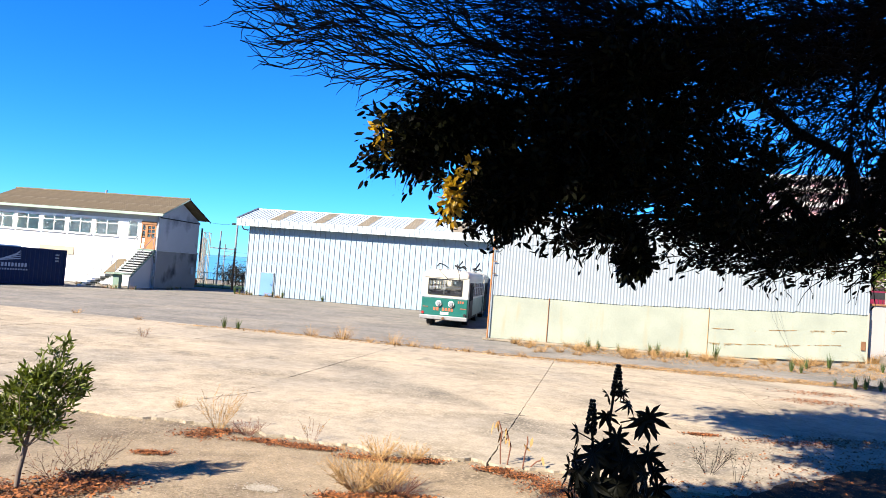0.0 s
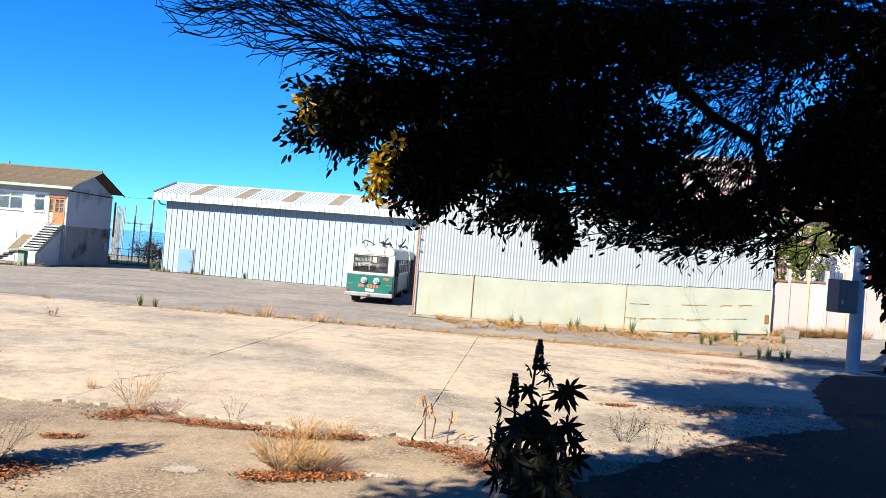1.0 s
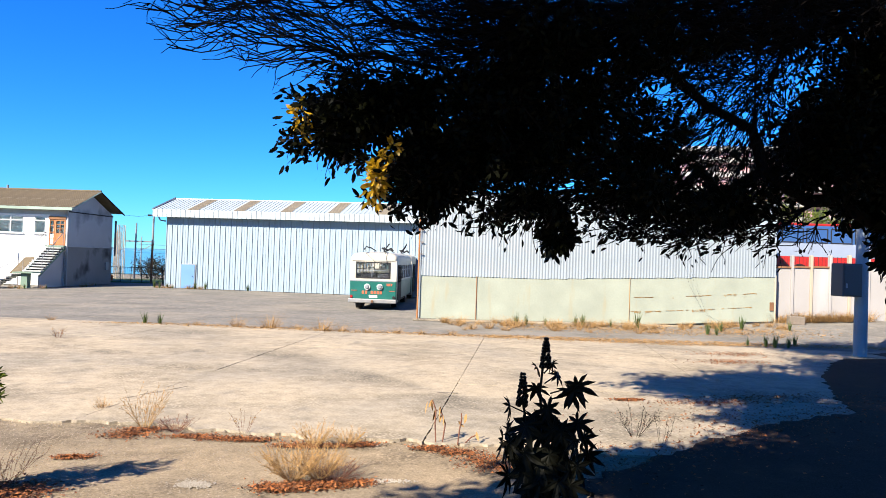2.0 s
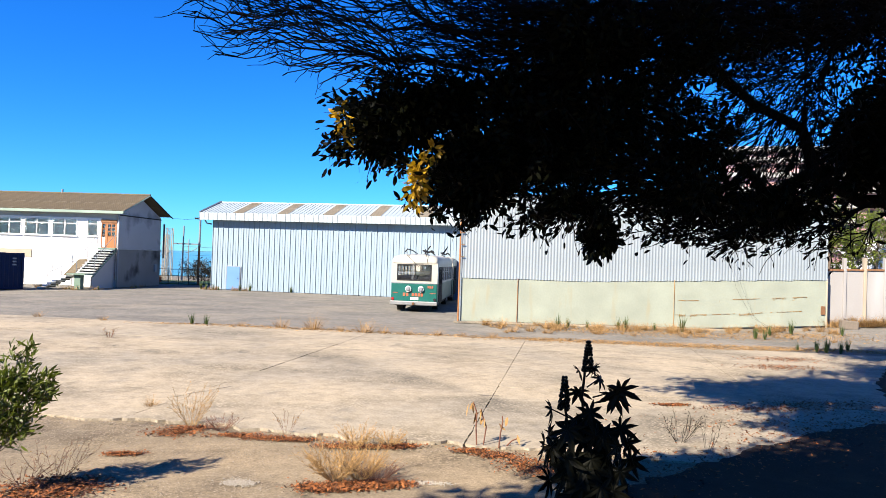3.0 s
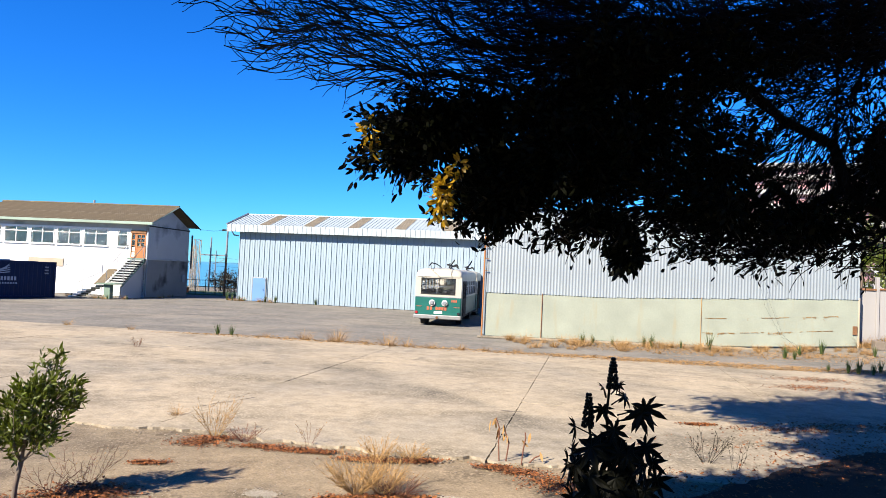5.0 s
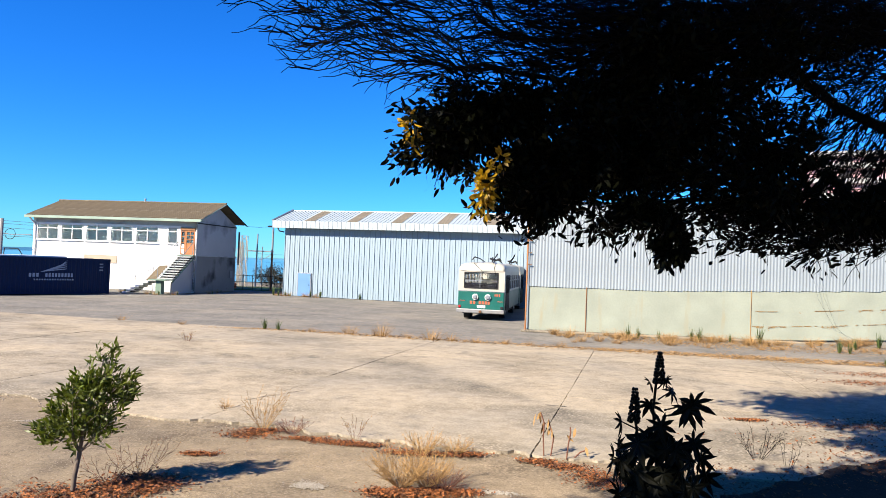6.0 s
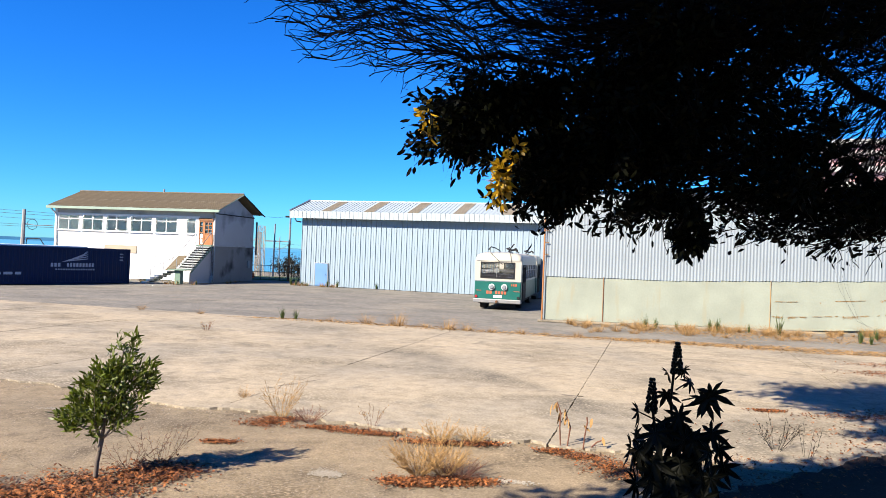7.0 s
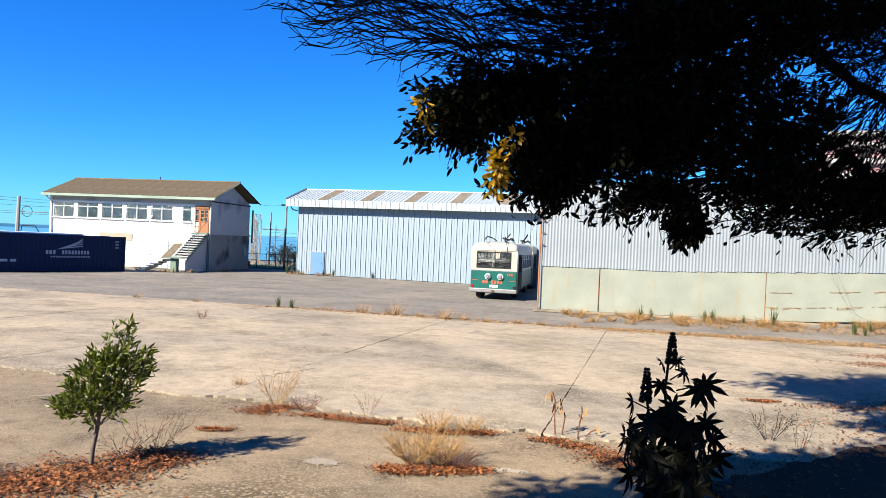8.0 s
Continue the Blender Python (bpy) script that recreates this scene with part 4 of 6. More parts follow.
def street():
    """The raised street behind the retaining wall, with its kerb and the slope down behind it."""
    root = thing("street", WALL, "raised street of worn asphalt behind the retaining wall", "road", kind="structure")
    part("carriageway", box(-8.0, 70.0, 1.6, 9.6, 0.0, ROAD_Z, 0.02), M_ASPHALT, root)
    part("pavement", box(-8.0, 70.0, 0.16, 1.596, 0.0, ROAD_Z + 0.14, 0.02), M_CONCRETE, root)
    part("verge", box(-8.0, 70.0, 9.604, 40.0, 0.0, ROAD_Z + 0.1), M_EARTH, root)


def wheels(root, at, r, w, width):
    for y in at:
        for x0 in (0.0, width - w):
            wh = part("wheel", rod((y, x0, r), (y, x0 + w, r), r, sides=18), M_BLACK, root)
            part("rim", rod((y, x0 - 0.01, r), (y, x0 + w + 0.01, r), r * 0.55, sides=12), M_GREY, wh)


def city_bus():
    """Length along x, front at x = 0, the rest behind it."""
    root = thing("city_bus", WALL, "red city bus with blue windows and a pale grey band", "bus")
    L = 7.6
    part("skirt", box(-L, 0, 0, 2.4, 0.35, 1.3, 0.05), M_BUSRED, root, "red lower body")
    part("band", box(-L + 0.25, -0.1, -0.006, 2.406, 1.28, 2.0, 0.01), M_BUSGREY, root, "pale grey band")
    part("upper_body", box(-L + 0.2, -0.05, 0.02, 2.38, 1.3, 2.95, 0.06), M_BUSBLUE, root, "blue upper body")
    part("rear_panel", box(-L, -L + 0.22, -0.004, 2.404, 1.25, 3.0, 0.06), M_BUSRED, root)
    for k in range(5):
        w = part("side_window", bmesh_frame(-L + 0.6 + 1.3 * k, -L + 1.75 + 1.3 * k, 2.02, 2.8, 0.05, -0.03, 0.0), M_DARK, root)
        part("pane", box(-L + 0.65 + 1.3 * k, -L + 1.7 + 1.3 * k, -0.012, -0.004, 2.07, 2.75), M_BUSBLUE, w)
    part("roof", box(-L + 0.1, -0.1, 0.1, 2.3, 2.95, 3.08, 0.04), M_BUSRED, root)
    wheels(root, (-L + 1.6, -1.5), 0.45, 0.28, 2.4)
    return root


def car(name, paint, label):
    root = thing(name, WALL, label, "car")
    L, W = 4.1, 1.68
    body = prism([(-L, 0.35), (-L, 0.9), (-L + 0.25, 0.98), (-1.15, 0.95), (-0.1, 0.78), (0, 0.5), (0, 0.3), (-L, 0.3)], 0, W)
    part("body", body, paint, root)
    cab = prism([(-L + 0.15, 0.96), (-L + 0.7, 1.44), (-2.0, 1.46), (-1.1, 0.95)], 0.08, W - 0.08)
    part("cabin", cab, paint, root)
    for y in (0.07, W - 0.08):
        part("side_window", prism([(-L + 0.45, 1.0), (-L + 0.85, 1.36), (-2.1, 1.38), (-1.4, 1.0)], y, y + 0.01), M_DARK, root)
    part("windscreen", prism([(-1.98, 1.42), (-1.95, 1.42), (-1.12, 0.97), (-1.16, 0.97)], 0.18, W - 0.18), M_DARK, root)
    for y in (0.1, W - 0.35):
        part("tail_light", box(-L - 0.012, -L + 0.05, y, y + 0.25, 0.68, 0.82), M_REDLENS, root)
    wheels(root, (-L + 0.8, -0.85), 0.3, 0.18, W)
    return root


def lattice(name, x, y, z0, z1, w, label, arm=0.0):
    root = thing(name, Matrix.Translation((x, y, 0)), label, "mast")
    for a, b in ((-w, -w), (w, -w), (-w, w), (w, w)):
        part("leg", rod((a, b, z0), (a, b, z1), 0.035, sides=5), M_OCHRE, root)
    n = max(int((z1 - z0) / (2.2 * w)), 1)
    for k in range(n):
        za, zb = z0 + (z1 - z0) * k / n, z0 + (z1 - z0) * (k + 1) / n
        for s in (-w, w):
            part("brace", rod((-w, s, za), (w, s, zb), 0.02, sides=4), M_GREY, root)
            part("brace", rod((w, s, za), (-w, s, zb), 0.02, sides=4), M_GREY, root)
        part("rung", rod((-w, -w, zb), (w, -w, zb), 0.02, sides=4), M_GREY, root)
    return root


def railway_side():
    """Masts, fence, scrub and wires beyond the yard."""
    p = thing("utility_pole", Matrix.Translation((-13.6, 62.5, 0)), "tall dark utility pole beside the shed", "pole")
    part("shaft", rod((0, 0, -0.05), (0, 0, 3.3), 0.1, 0.09), M_RUST, p)
    part("upper_shaft", rod((0, 0, 3.3), (0.02, 0, 5.85), 0.09, 0.08), M_GREY, p)
    part("crossarm", box(-0.45, 0.3, -0.06, 0.06, 5.6, 5.75), M_DARK, p)
    lattice("lattice_mast", -18.0, 70.0, 0, 5.0, 0.28, "pale steel lattice mast beside the railway")
    lattice("lattice_mast", -19.5, 71.0, 0, 3.8, 0.5, "broad pale steel scaffold tower")
    lattice("lattice_mast", -18.8, 72.0, 0, 4.4, 0.2, "pale steel lattice mast beside the railway")
    m = thing("railway_mast", Matrix.Translation((-17.0, 71.0, 0)), "pale steel railway mast with a cross beam", "mast")
    part("shaft", rod((0, 0, 0), (0.05, 0, 5.3), 0.09, 0.07), M_GREY, m)
    part("beam", box(-0.9, 1.7, -0.05, 0.05, 3.5, 3.62), M_GREY, m)
    part("hanger", rod((1.65, 0, 3.5), (1.6, 0, 2.7), 0.03), M_GREY, m)
    part("hanger", path_rod([(0.3, 0, 2.7), (0.9, 0, 2.9), (1.55, 0, 3.3)], 0.03), M_GREY, m)
    m = thing("railway_mast", Matrix.Translation((-17.6, 76.0, 0)), "slim pale railway mast", "mast")
    part("shaft", rod((0, 0, 0), (0, 0, 4.1), 0.07, 0.05), M_GREY, m)
    m = thing("floodlight_pole", Matrix.Translation((-18.0, 65.0, 0)), "thin pole with a round lamp head", "pole")
    part("shaft", rod((0, 0, 0), (0, 0, 4.2), 0.04), M_RUST, m)
    part("head", rod((-0.12, 0, 4.2), (0.14, 0, 4.3), 0.12), M_DARK, m)
    f = thing("mesh_fence", pose(-17.6, 62.2, 0, 0, 0, -6), "dark wire fence on thin posts", "fence")
    for k in range(8):
        part("post", rod((k * 0.85, 0, 0), (k * 0.85, 0, 1.4), 0.03, sides=5), M_DARK, f)
    for z in (0.3, 0.75, 1.3):
        part("rail", rod((0, 0, z), (6.4, 0, z), 0.02, sides=4), M_DARK, f)
    for k in range(40):
        part("wire", rod((0.16 * k, 0, 0.05), (0.16 * k, 0, 1.3), 0.008, sides=3), M_DARK, f)
    tagged(new("turf", finish(box(-19.5, -11.5, 63.0, 69.0, -0.02, 0.06), "turf", M_TURF)), "strip of green turf behind the fence", "grass", kind="structure")
    tagged(new("orange_barrier", finish(box(-17.7, -17.2, 64.6, 64.9, 0.05, 0.55, 0.08), "orange_barrier", M_ORANGENET)), "bright orange plastic barrier", "barrier")
    # mast with insulators and wires beyond the container
    m = thing("railway_mast", Matrix.Translation((-44.7, 75.0, 0)), "concrete railway mast with a ring bracket", "mast")
    part("shaft", rod((0, 0, 0), (0.1, 0, 6.0), 0.24, 0.17, 8), M_WHITEWALL, m)
    part("ring", path_rod([(1.0 + 0.55 * math.cos(a * 0.5236), 0, 4.4 + 0.55 * math.sin(a * 0.5236)) for a in range(13)], 0.03), M_DARK, m)
    part("arm", path_rod([(0, 0, 4.5), (1.4, 0, 4.3), (3.2, 0, 4.4)], 0.04), M_GREY, m)
    part("hoop", path_rod([(0.4, 0, 2.0), (0.5, 0, 2.9), (1.9, 0, 2.9), (2.4, 0, 2.2)], 0.05), M_DARK, m)
    for z, dz in ((6.6, -1.2), (6.2, -1.0), (5.6, -0.7), (4.9, -0.6), (4.6, -0.4)):
        pts = [(-60 + 4.5 * k, 75.0, z + dz * k / 7 - 0.25 * math.sin(math.pi * k / 7)) for k in range(8)]
        w = thing("overhead_wire", Matrix.Translation((0, 0, 0)), "thin dark overhead railway wire", "wire", "overhead wires")
        part("strand", path_rod(pts, 0.022, 3), M_DARK, w)
    for z in (3.3, 2.9, 2.5):
        w = thing("overhead_wire", Matrix.Translation((-17.0, 71.0, 0)), "thin dark overhead railway wire", "wire", "overhead wires")
        part("strand", path_rod([(0, 0, z), (6.5, 0, z - 0.1), (13, 0, z)], 0.014, 3), M_DARK, w)
    w = thing("service_wire", Matrix.Translation((-13.6, 62.5, 0)), "thin service wire from the pole to the house", "wire")
    e = HOUSE @ Vector((0.66, 6.7, 5.52)) - Vector((-13.6, 62.5, 0))
    part("strand", path_rod([(0, 0, 5.7), (e.x / 2, e.y / 2, 5.5), tuple(e)], 0.012, 3), M_DARK, w)
    verts, faces = [], []
    n = 120
    for k in range(n + 1):
        a = radians(-70 + 140 * k / n)
        x, y = 2400 * math.sin(a), 2400 * math.cos(a)
        h = 9 + 7 * noise.noise((k * 0.11, 1.3, 0)) + 3 * noise.noise((k * 0.7, 4.1, 0))
        verts += [(x, y, -5), (x, y, max(h, 3))]
        if k:
            faces.append((2 * k - 2, 2 * k, 2 * k + 1, 2 * k - 1))
    tagged(raw_part("backdrop", verts, faces, M_SEA), "hazy blue far hills across the bay", "hills", kind="structure")


def bay():
    """Still water beyond the railway, out to the horizon."""
    verts = [(-1500, 84, 0.05), (1500, 84, 0.05), (1500, 2390, 0.05), (-1500, 2390, 0.05)]
    tagged(raw_part("water", verts, [(0, 1, 2, 3)], M_WATER), "calm blue water of the bay", "water", kind="structure")


def far_building():
    root = thing("apartment_block", pose(88, 128, 0, 0, 0, -20), "tall pink and white apartment block", "building")
    part("wall", box(-16, 16, 0, 12, 0, 26.5), M_PINK, root)
    for f in range(9):
        z = 1.0 + 2.9 * f
        part("balcony_band", box(-16.2, 16.2, -1.0, 0.0, z, z + 1.0), M_WHITEWALL, root)
        for k in range(8):
            part("window", box(-15 + 4 * k, -13 + 4 * k, -0.06, 0.0, z + 1.05, z + 2.5), M_DARK, root)
    part("parapet", box(-16.3, 16.3, -1.1, 12.1, 26.5, 27.4), M_WHITEWALL, root)


def white_house():
    root = thing("white_cottage", WALL @ pose(10.4, 14.8, ROAD_Z + 0.1), "small white house across the street", "house")
    part("wall", box(0, 7, 0, 6, 0, 2.75), M_WHITEPAINT, root)
    w = part("window", box(0.3, 0.62, -0.04, 0.0, 1.95, 2.45), M_CARBLUE, root, "small blue-framed window")
    part("sill", box(0.26, 0.66, -0.1, -0.045, 1.88, 1.95), M_WHITEPAINT, w)
    part("door", box(2.4, 3.2, -0.04, 0.0, 0.0, 2.0), M_TRIM, root)
    part("roof", prism([(-0.05, 2.84), (3.5, 2.95), (7.05, 2.84), (7.05, 2.76), (-0.05, 2.76)], -0.05, 6.05), M_WHITEPAINT, root)


# ---- plants ----
def tubes(segs, sides=4):
    """Joined tapered tubes from segments (a, b, ra, rb), as vertex and face arrays."""
    a = np.array([s[0] for s in segs], float)
    b = np.array([s[1] for s in segs], float)
    r = np.array([(s[2], s[3]) for s in segs], float)
    d = b - a
    d /= np.linalg.norm(d, axis=1, keepdims=True) + 1e-9
    u = np.cross(d, (0.3, 0.5, 0.81))
    u /= np.linalg.norm(u, axis=1, keepdims=True) + 1e-9
    v = np.cross(d, u)
    t = 2 * math.pi * np.arange(sides) / sides
    ring = np.cos(t)[None, :, None] * u[:, None] + np.sin(t)[None, :, None] * v[:, None]
    verts = np.concatenate([a[:, None] + r[:, :1, None] * ring, b[:, None] + r[:, 1:, None] * ring], 1).reshape(-1, 3)
    k = (np.arange(len(segs)) * 2 * sides)[:, None]
    i = np.arange(sides)[None]
    j = (i + 1) % sides
    faces = np.stack([k + i, k + j, k + sides + j, k + sides + i], -1).reshape(-1, 4)
    return verts, faces


def leaf_mesh(spots, rng):
    """Folded leaves: spots are (place, direction, length, width)."""
    p = np.array([s[0] for s in spots], float)
    d = np.array([s[1] for s in spots], float)
    ln = np.array([s[2] for s in spots], float)[:, None]
    w = np.array([s[3] for s in spots], float)[:, None]
    d /= np.linalg.norm(d, axis=1, keepdims=True) + 1e-9
    s = np.cross(d, rng.normal(size=d.shape))
    s /= np.linalg.norm(s, axis=1, keepdims=True) + 1e-9
    up = np.cross(s, d)
    rows = []
    for along, wide in ((0.28, 0.42), (0.7, 0.4)):
        for side in (1, -1):
            rows.append(p + d * ln * along + s * w * wide * side + up * w * 0.16)
    verts = np.stack([p, rows[0], rows[2], p + d * ln, rows[3], rows[1]], 1).reshape(-1, 3)
    k = (np.arange(len(p)) * 6)[:, None]
    faces = np.concatenate([k + np.array([c]) for c in ((0, 1, 5), (1, 2, 5), (2, 4, 5), (2, 3, 4))], 1).reshape(-1, 3)
    return verts, faces


def spray(p, d, length, r, depth, rng, segs, tips, rise):
    """One fan of twigs: a gently curved shoot with side shoots on both sides, each again with its own."""
    n = 6 if depth > 1 else 4
    step = length / n
    for s in range(n):
        q = p + d * step
        segs.append((p, q, r, r * 0.86))
        if depth and s:
            for _ in range(3 if depth > 1 else 2):
                side = rng.normal(size=3)
                side -= d * (side @ d)
                side /= np.linalg.norm(side) + 1e-9
                e = d * 0.86 + side * rng.uniform(0.3, 0.62)
                e /= np.linalg.norm(e)
                spray(q, e, length * rng.uniform(0.26, 0.46) * (1 - 0.05 * s), r * 0.68, depth - 1, rng, segs, tips, rise)
        p, r = q, r * 0.86
        d = d + rng.normal(size=3) * (0.16 + 0.07 * depth) + np.array((0, 0, rise))
        d /= np.linalg.norm(d)
    tips.append((p, d))


def grow(root_pts, targets, pull=0.35, stride=0.45):
    """Joins targets to a stem: each is tied to the node that gives the shortest way with some regard for the way back to the root."""
    pts = [np.asarray(p, float) for p in root_pts]
    parent = [-1] + list(range(len(pts) - 1))
    along = [0.0]
    for a, b in zip(pts, pts[1:]):
        along.append(along[-1] + np.linalg.norm(b - a))
    targets = np.asarray(targets, float)
    left = np.ones(len(targets), bool)
    best = np.full(len(targets), 1e9)
    who = np.zeros(len(targets), int)
    for i, p in enumerate(pts):
        c = np.linalg.norm(targets - p, axis=1) + pull * along[i]
        w = c < best
        best[w], who[w] = c[w], i
    while left.any():
        k = int(np.argmin(np.where(left, best, 1e9)))
        left[k] = False
        q, i = targets[k], who[k]
        gap = np.linalg.norm(q - pts[i])
        steps = max(1, int(gap / stride))
        last = i
        for s in range(1, steps + 1):
            pts.append(pts[i] + (q - pts[i]) * s / steps + (0 if s == steps else 1) * np.array((0, 0, -0.02)))
            parent.append(last)
            along.append(along[last] + gap / steps)
            last = len(pts) - 1
            c = np.linalg.norm(targets - pts[last], axis=1) + pull * along[last]
            w = left & (c < best)
            best[w], who[w] = c[w], last
    n = len(pts)
    kids = np.zeros(n)
    load = np.zeros(n)
    for i in range(n - 1, 0, -1):
        load[i] += 1 if kids[i] == 0 else 0
        load[parent[i]] += load[i]
        kids[parent[i]] += 1
    return np.array(pts), parent, load, kids


def in_blobs(blobs, count, rng, shell=0.0):
    vol = np.array([b[1][0] * b[1][1] * b[1][2] * (b[2] if len(b) > 2 else 1) for b in blobs])
    out = []
    for k in rng.choice(len(blobs), count, p=vol / vol.sum()):
        v = rng.normal(size=3)
        v /= np.linalg.norm(v)
        r = (shell + (1 - shell) * rng.random()) ** (1 / 2.2)
        out.append(np.array(blobs[k][0]) + v * r * np.array(blobs[k][1]))
    return np.array(out)


def tree(name, stem, blobs, branches, sprays, leaves, seed, label, leaf=(0.085, 0.034), bare=None, trunk_r=0.22, clusters=(), spray_len=0.9, boughs=(), mats=None, pull=0.35, size=1.0, at=None):
    """A tree grown from a stem into the given blobs: limbs, fans of twigs, and leaves on the twigs' ends."""
    bark, green = mats or (M_BARK, M_CROWN)
    rng = np.random.default_rng(seed)
    base = np.array(stem[0])
    stem = [np.array(p) - base for p in stem]
    rel = [(np.array(b[0]) - base, *b[1:]) for b in blobs]
    root = thing(name, Matrix.Translation(Vector(base if at is None else at)) @ Matrix.Scale(size, 4), label, "tree")
    pts, parent, load, kids = grow(stem, in_blobs(rel, branches, rng), pull)
    rad = np.maximum(0.005, trunk_r * (load / load.max()) ** 0.46)
    trunk, limbs = [], []
    for i in range(1, len(pts)):
        p = parent[i]
        ra = min(rad[p], rad[i] * 1.25) if p >= len(stem) else rad[i] * 1.1
        (trunk if rad[i] > 0.045 else limbs).append((pts[p], pts[i], ra, rad[i]))
    v, f = tubes(trunk, 8)
    raw_part("trunk", v, f, bark, root, "dark trunk and limbs", smooth=True)
    v, f = tubes(limbs, 4)
    tagged(raw_part("limb_growth", v, f, bark, root), kind="stuff")
    thin = np.where(rad < 0.03)[0]
    thin = thin[thin >= len(stem)]
    centre = stem[-1]
    segs, tips = [], []
    for i in rng.choice(thin, sprays):
        out = pts[i] - centre
        d = pts[i] - pts[parent[i]]
        d = d / (np.linalg.norm(d) + 1e-9) + 0.8 * out / (np.linalg.norm(out) + 1e-9) + rng.normal(size=3) * 0.4
        d /= np.linalg.norm(d)
        spray(pts[i], d, spray_len * rng.uniform(0.5, 1.2), 0.009, 1, rng, segs, tips, 0.03)
    for line, middle, radii, count in boughs:
        line = [np.array(p) - base for p in line]
        goals = in_blobs([(np.array(middle) - base, radii)], count, rng)
        bp, bq, bl, _ = grow(line, goals, 0.8, 0.14)
        br = np.maximum(0.0085, 0.042 * (bl / bl.max()) ** 0.5)
        bp = bp + np.array([noise.noise_vector(Vector(p) * 1.1) * 0.26 + noise.noise_vector(Vector(p) * 3.2) * 0.07 for p in bp])
        for k in range(1, len(bp)):
            segs.append((bp[bq[k]], bp[k], min(br[bq[k]], br[k] * 1.3), br[k]))
            if k >= len(line) and rng.random() < 0.4:
                d = bp[k] - bp[bq[k]]
                d = d / (np.linalg.norm(d) + 1e-9) + rng.normal(size=3) * 0.4
                spray(bp[k], d / np.linalg.norm(d), rng.uniform(0.2, 0.45), 0.0078, 0, rng, segs, tips, 0.02)
    v, f = tubes(segs, 3)
    tagged(raw_part("twig_growth", v, f, bark, root, "dense fine dark twigs"), kind="stuff")
    ends = np.array([t[0] for t in tips])
    ways = np.array([t[1] for t in tips])
    if bare is not None:
        keep = np.array([not bare(p) for p in ends + base])
        ends, ways = ends[keep], ways[keep]
    pick = rng.integers(len(ends), size=leaves)
    p = ends[pick] - ways[pick] * rng.uniform(0, 0.3, (leaves, 1)) + rng.normal(size=(leaves, 3)) * 0.06
    d = ways[pick] + rng.normal(size=(leaves, 3)) * 0.8 + np.array((0, 0, -0.25))
    ln = leaf[0] * rng.uniform(0.6, 1.35, leaves)
    v, f = leaf_mesh(list(zip(p, d, ln, ln * leaf[1] / leaf[0])), rng)
    tagged(raw_part("crown", v, f, green, root, "leaves on the twig ends"), kind="stuff")
    for centre, radii, count, mat, text, size in clusters:
        w = rng.normal(size=(count, 3))
        w /= np.linalg.norm(w, axis=1, keepdims=True)
        lump = np.array([0.84 + 0.75 * noise.noise(Vector(q * 1.9) + Vector(centre)) for q in w])[:, None]
        p = np.array(centre) - base + w * np.array(radii) * lump * rng.uniform(0.25, 1.1, (count, 1))
        ln = size * rng.uniform(0.7, 1.3, count)
        v, f = leaf_mesh(list(zip(p, w + rng.normal(size=(count, 3)) * 0.5 + np.array((0, 0, -0.3)), ln, ln * 0.45)), rng)
        tagged(raw_part("leaf_clump", v, f, mat, root, text), kind="stuff")
    return root


def sapling():
    base = (-4.02, 8.4, 0)
    rng = np.random.default_rng(4)
    root = thing("sapling", Matrix.Translation(base), "young slender evergreen sapling with narrow green leaves", "tree")
    stem = [np.array(p) for p in ((0, 0, -0.03), (0.015, 0, 0.2), (0.05, 0.02, 0.45), (0.1, 0, 0.8), (0.2, 0.0, 1.2), (0.3, 0, 1.6))]
    blobs = [((0.05, 0, 0.72), (0.42, 0.36, 0.24)), ((0.18, 0, 1.0), (0.45, 0.36, 0.26)), ((0.26, 0, 1.28), (0.3, 0.26, 0.24)), ((0.33, 0, 1.62), (0.14, 0.12, 0.16)), ((0.58, 0, 1.3), (0.13, 0.12, 0.18)), ((-0.22, 0, 0.72), (0.2, 0.2, 0.12))]
    targets = in_blobs(blobs, 190, rng, 0.1)
    pts, parent, load, kids = grow(stem, targets, 0.6)
    rad = np.maximum(0.0035, 0.028 * (load / load.max()) ** 0.5)
    v, f = tubes([(pts[parent[i]], pts[i], min(rad[parent[i]], rad[i] * 1.3), rad[i]) for i in range(1, len(pts))], 6)
    raw_part("trunk", v, f, M_SAPBARK, root, "thin brown stem", smooth=True)
    spots = []
    for i in range(len(stem), len(pts)):
        if pts[i][2] < 0.5:
            continue
        for _ in range(14):
            d = np.array((pts[i][0] - 0.15, pts[i][1], 0.35)) + rng.normal(size=3) * 0.35
            ln = rng.uniform(0.07, 0.14)
            spots.append((pts[i] + rng.normal(size=3) * 0.035, d, ln, ln * 0.25))
    v, f = leaf_mesh(spots, rng)
    tagged(raw_part("crown", v, f, M_SAPLEAF, root, "narrow glossy green leaves"), kind="stuff")


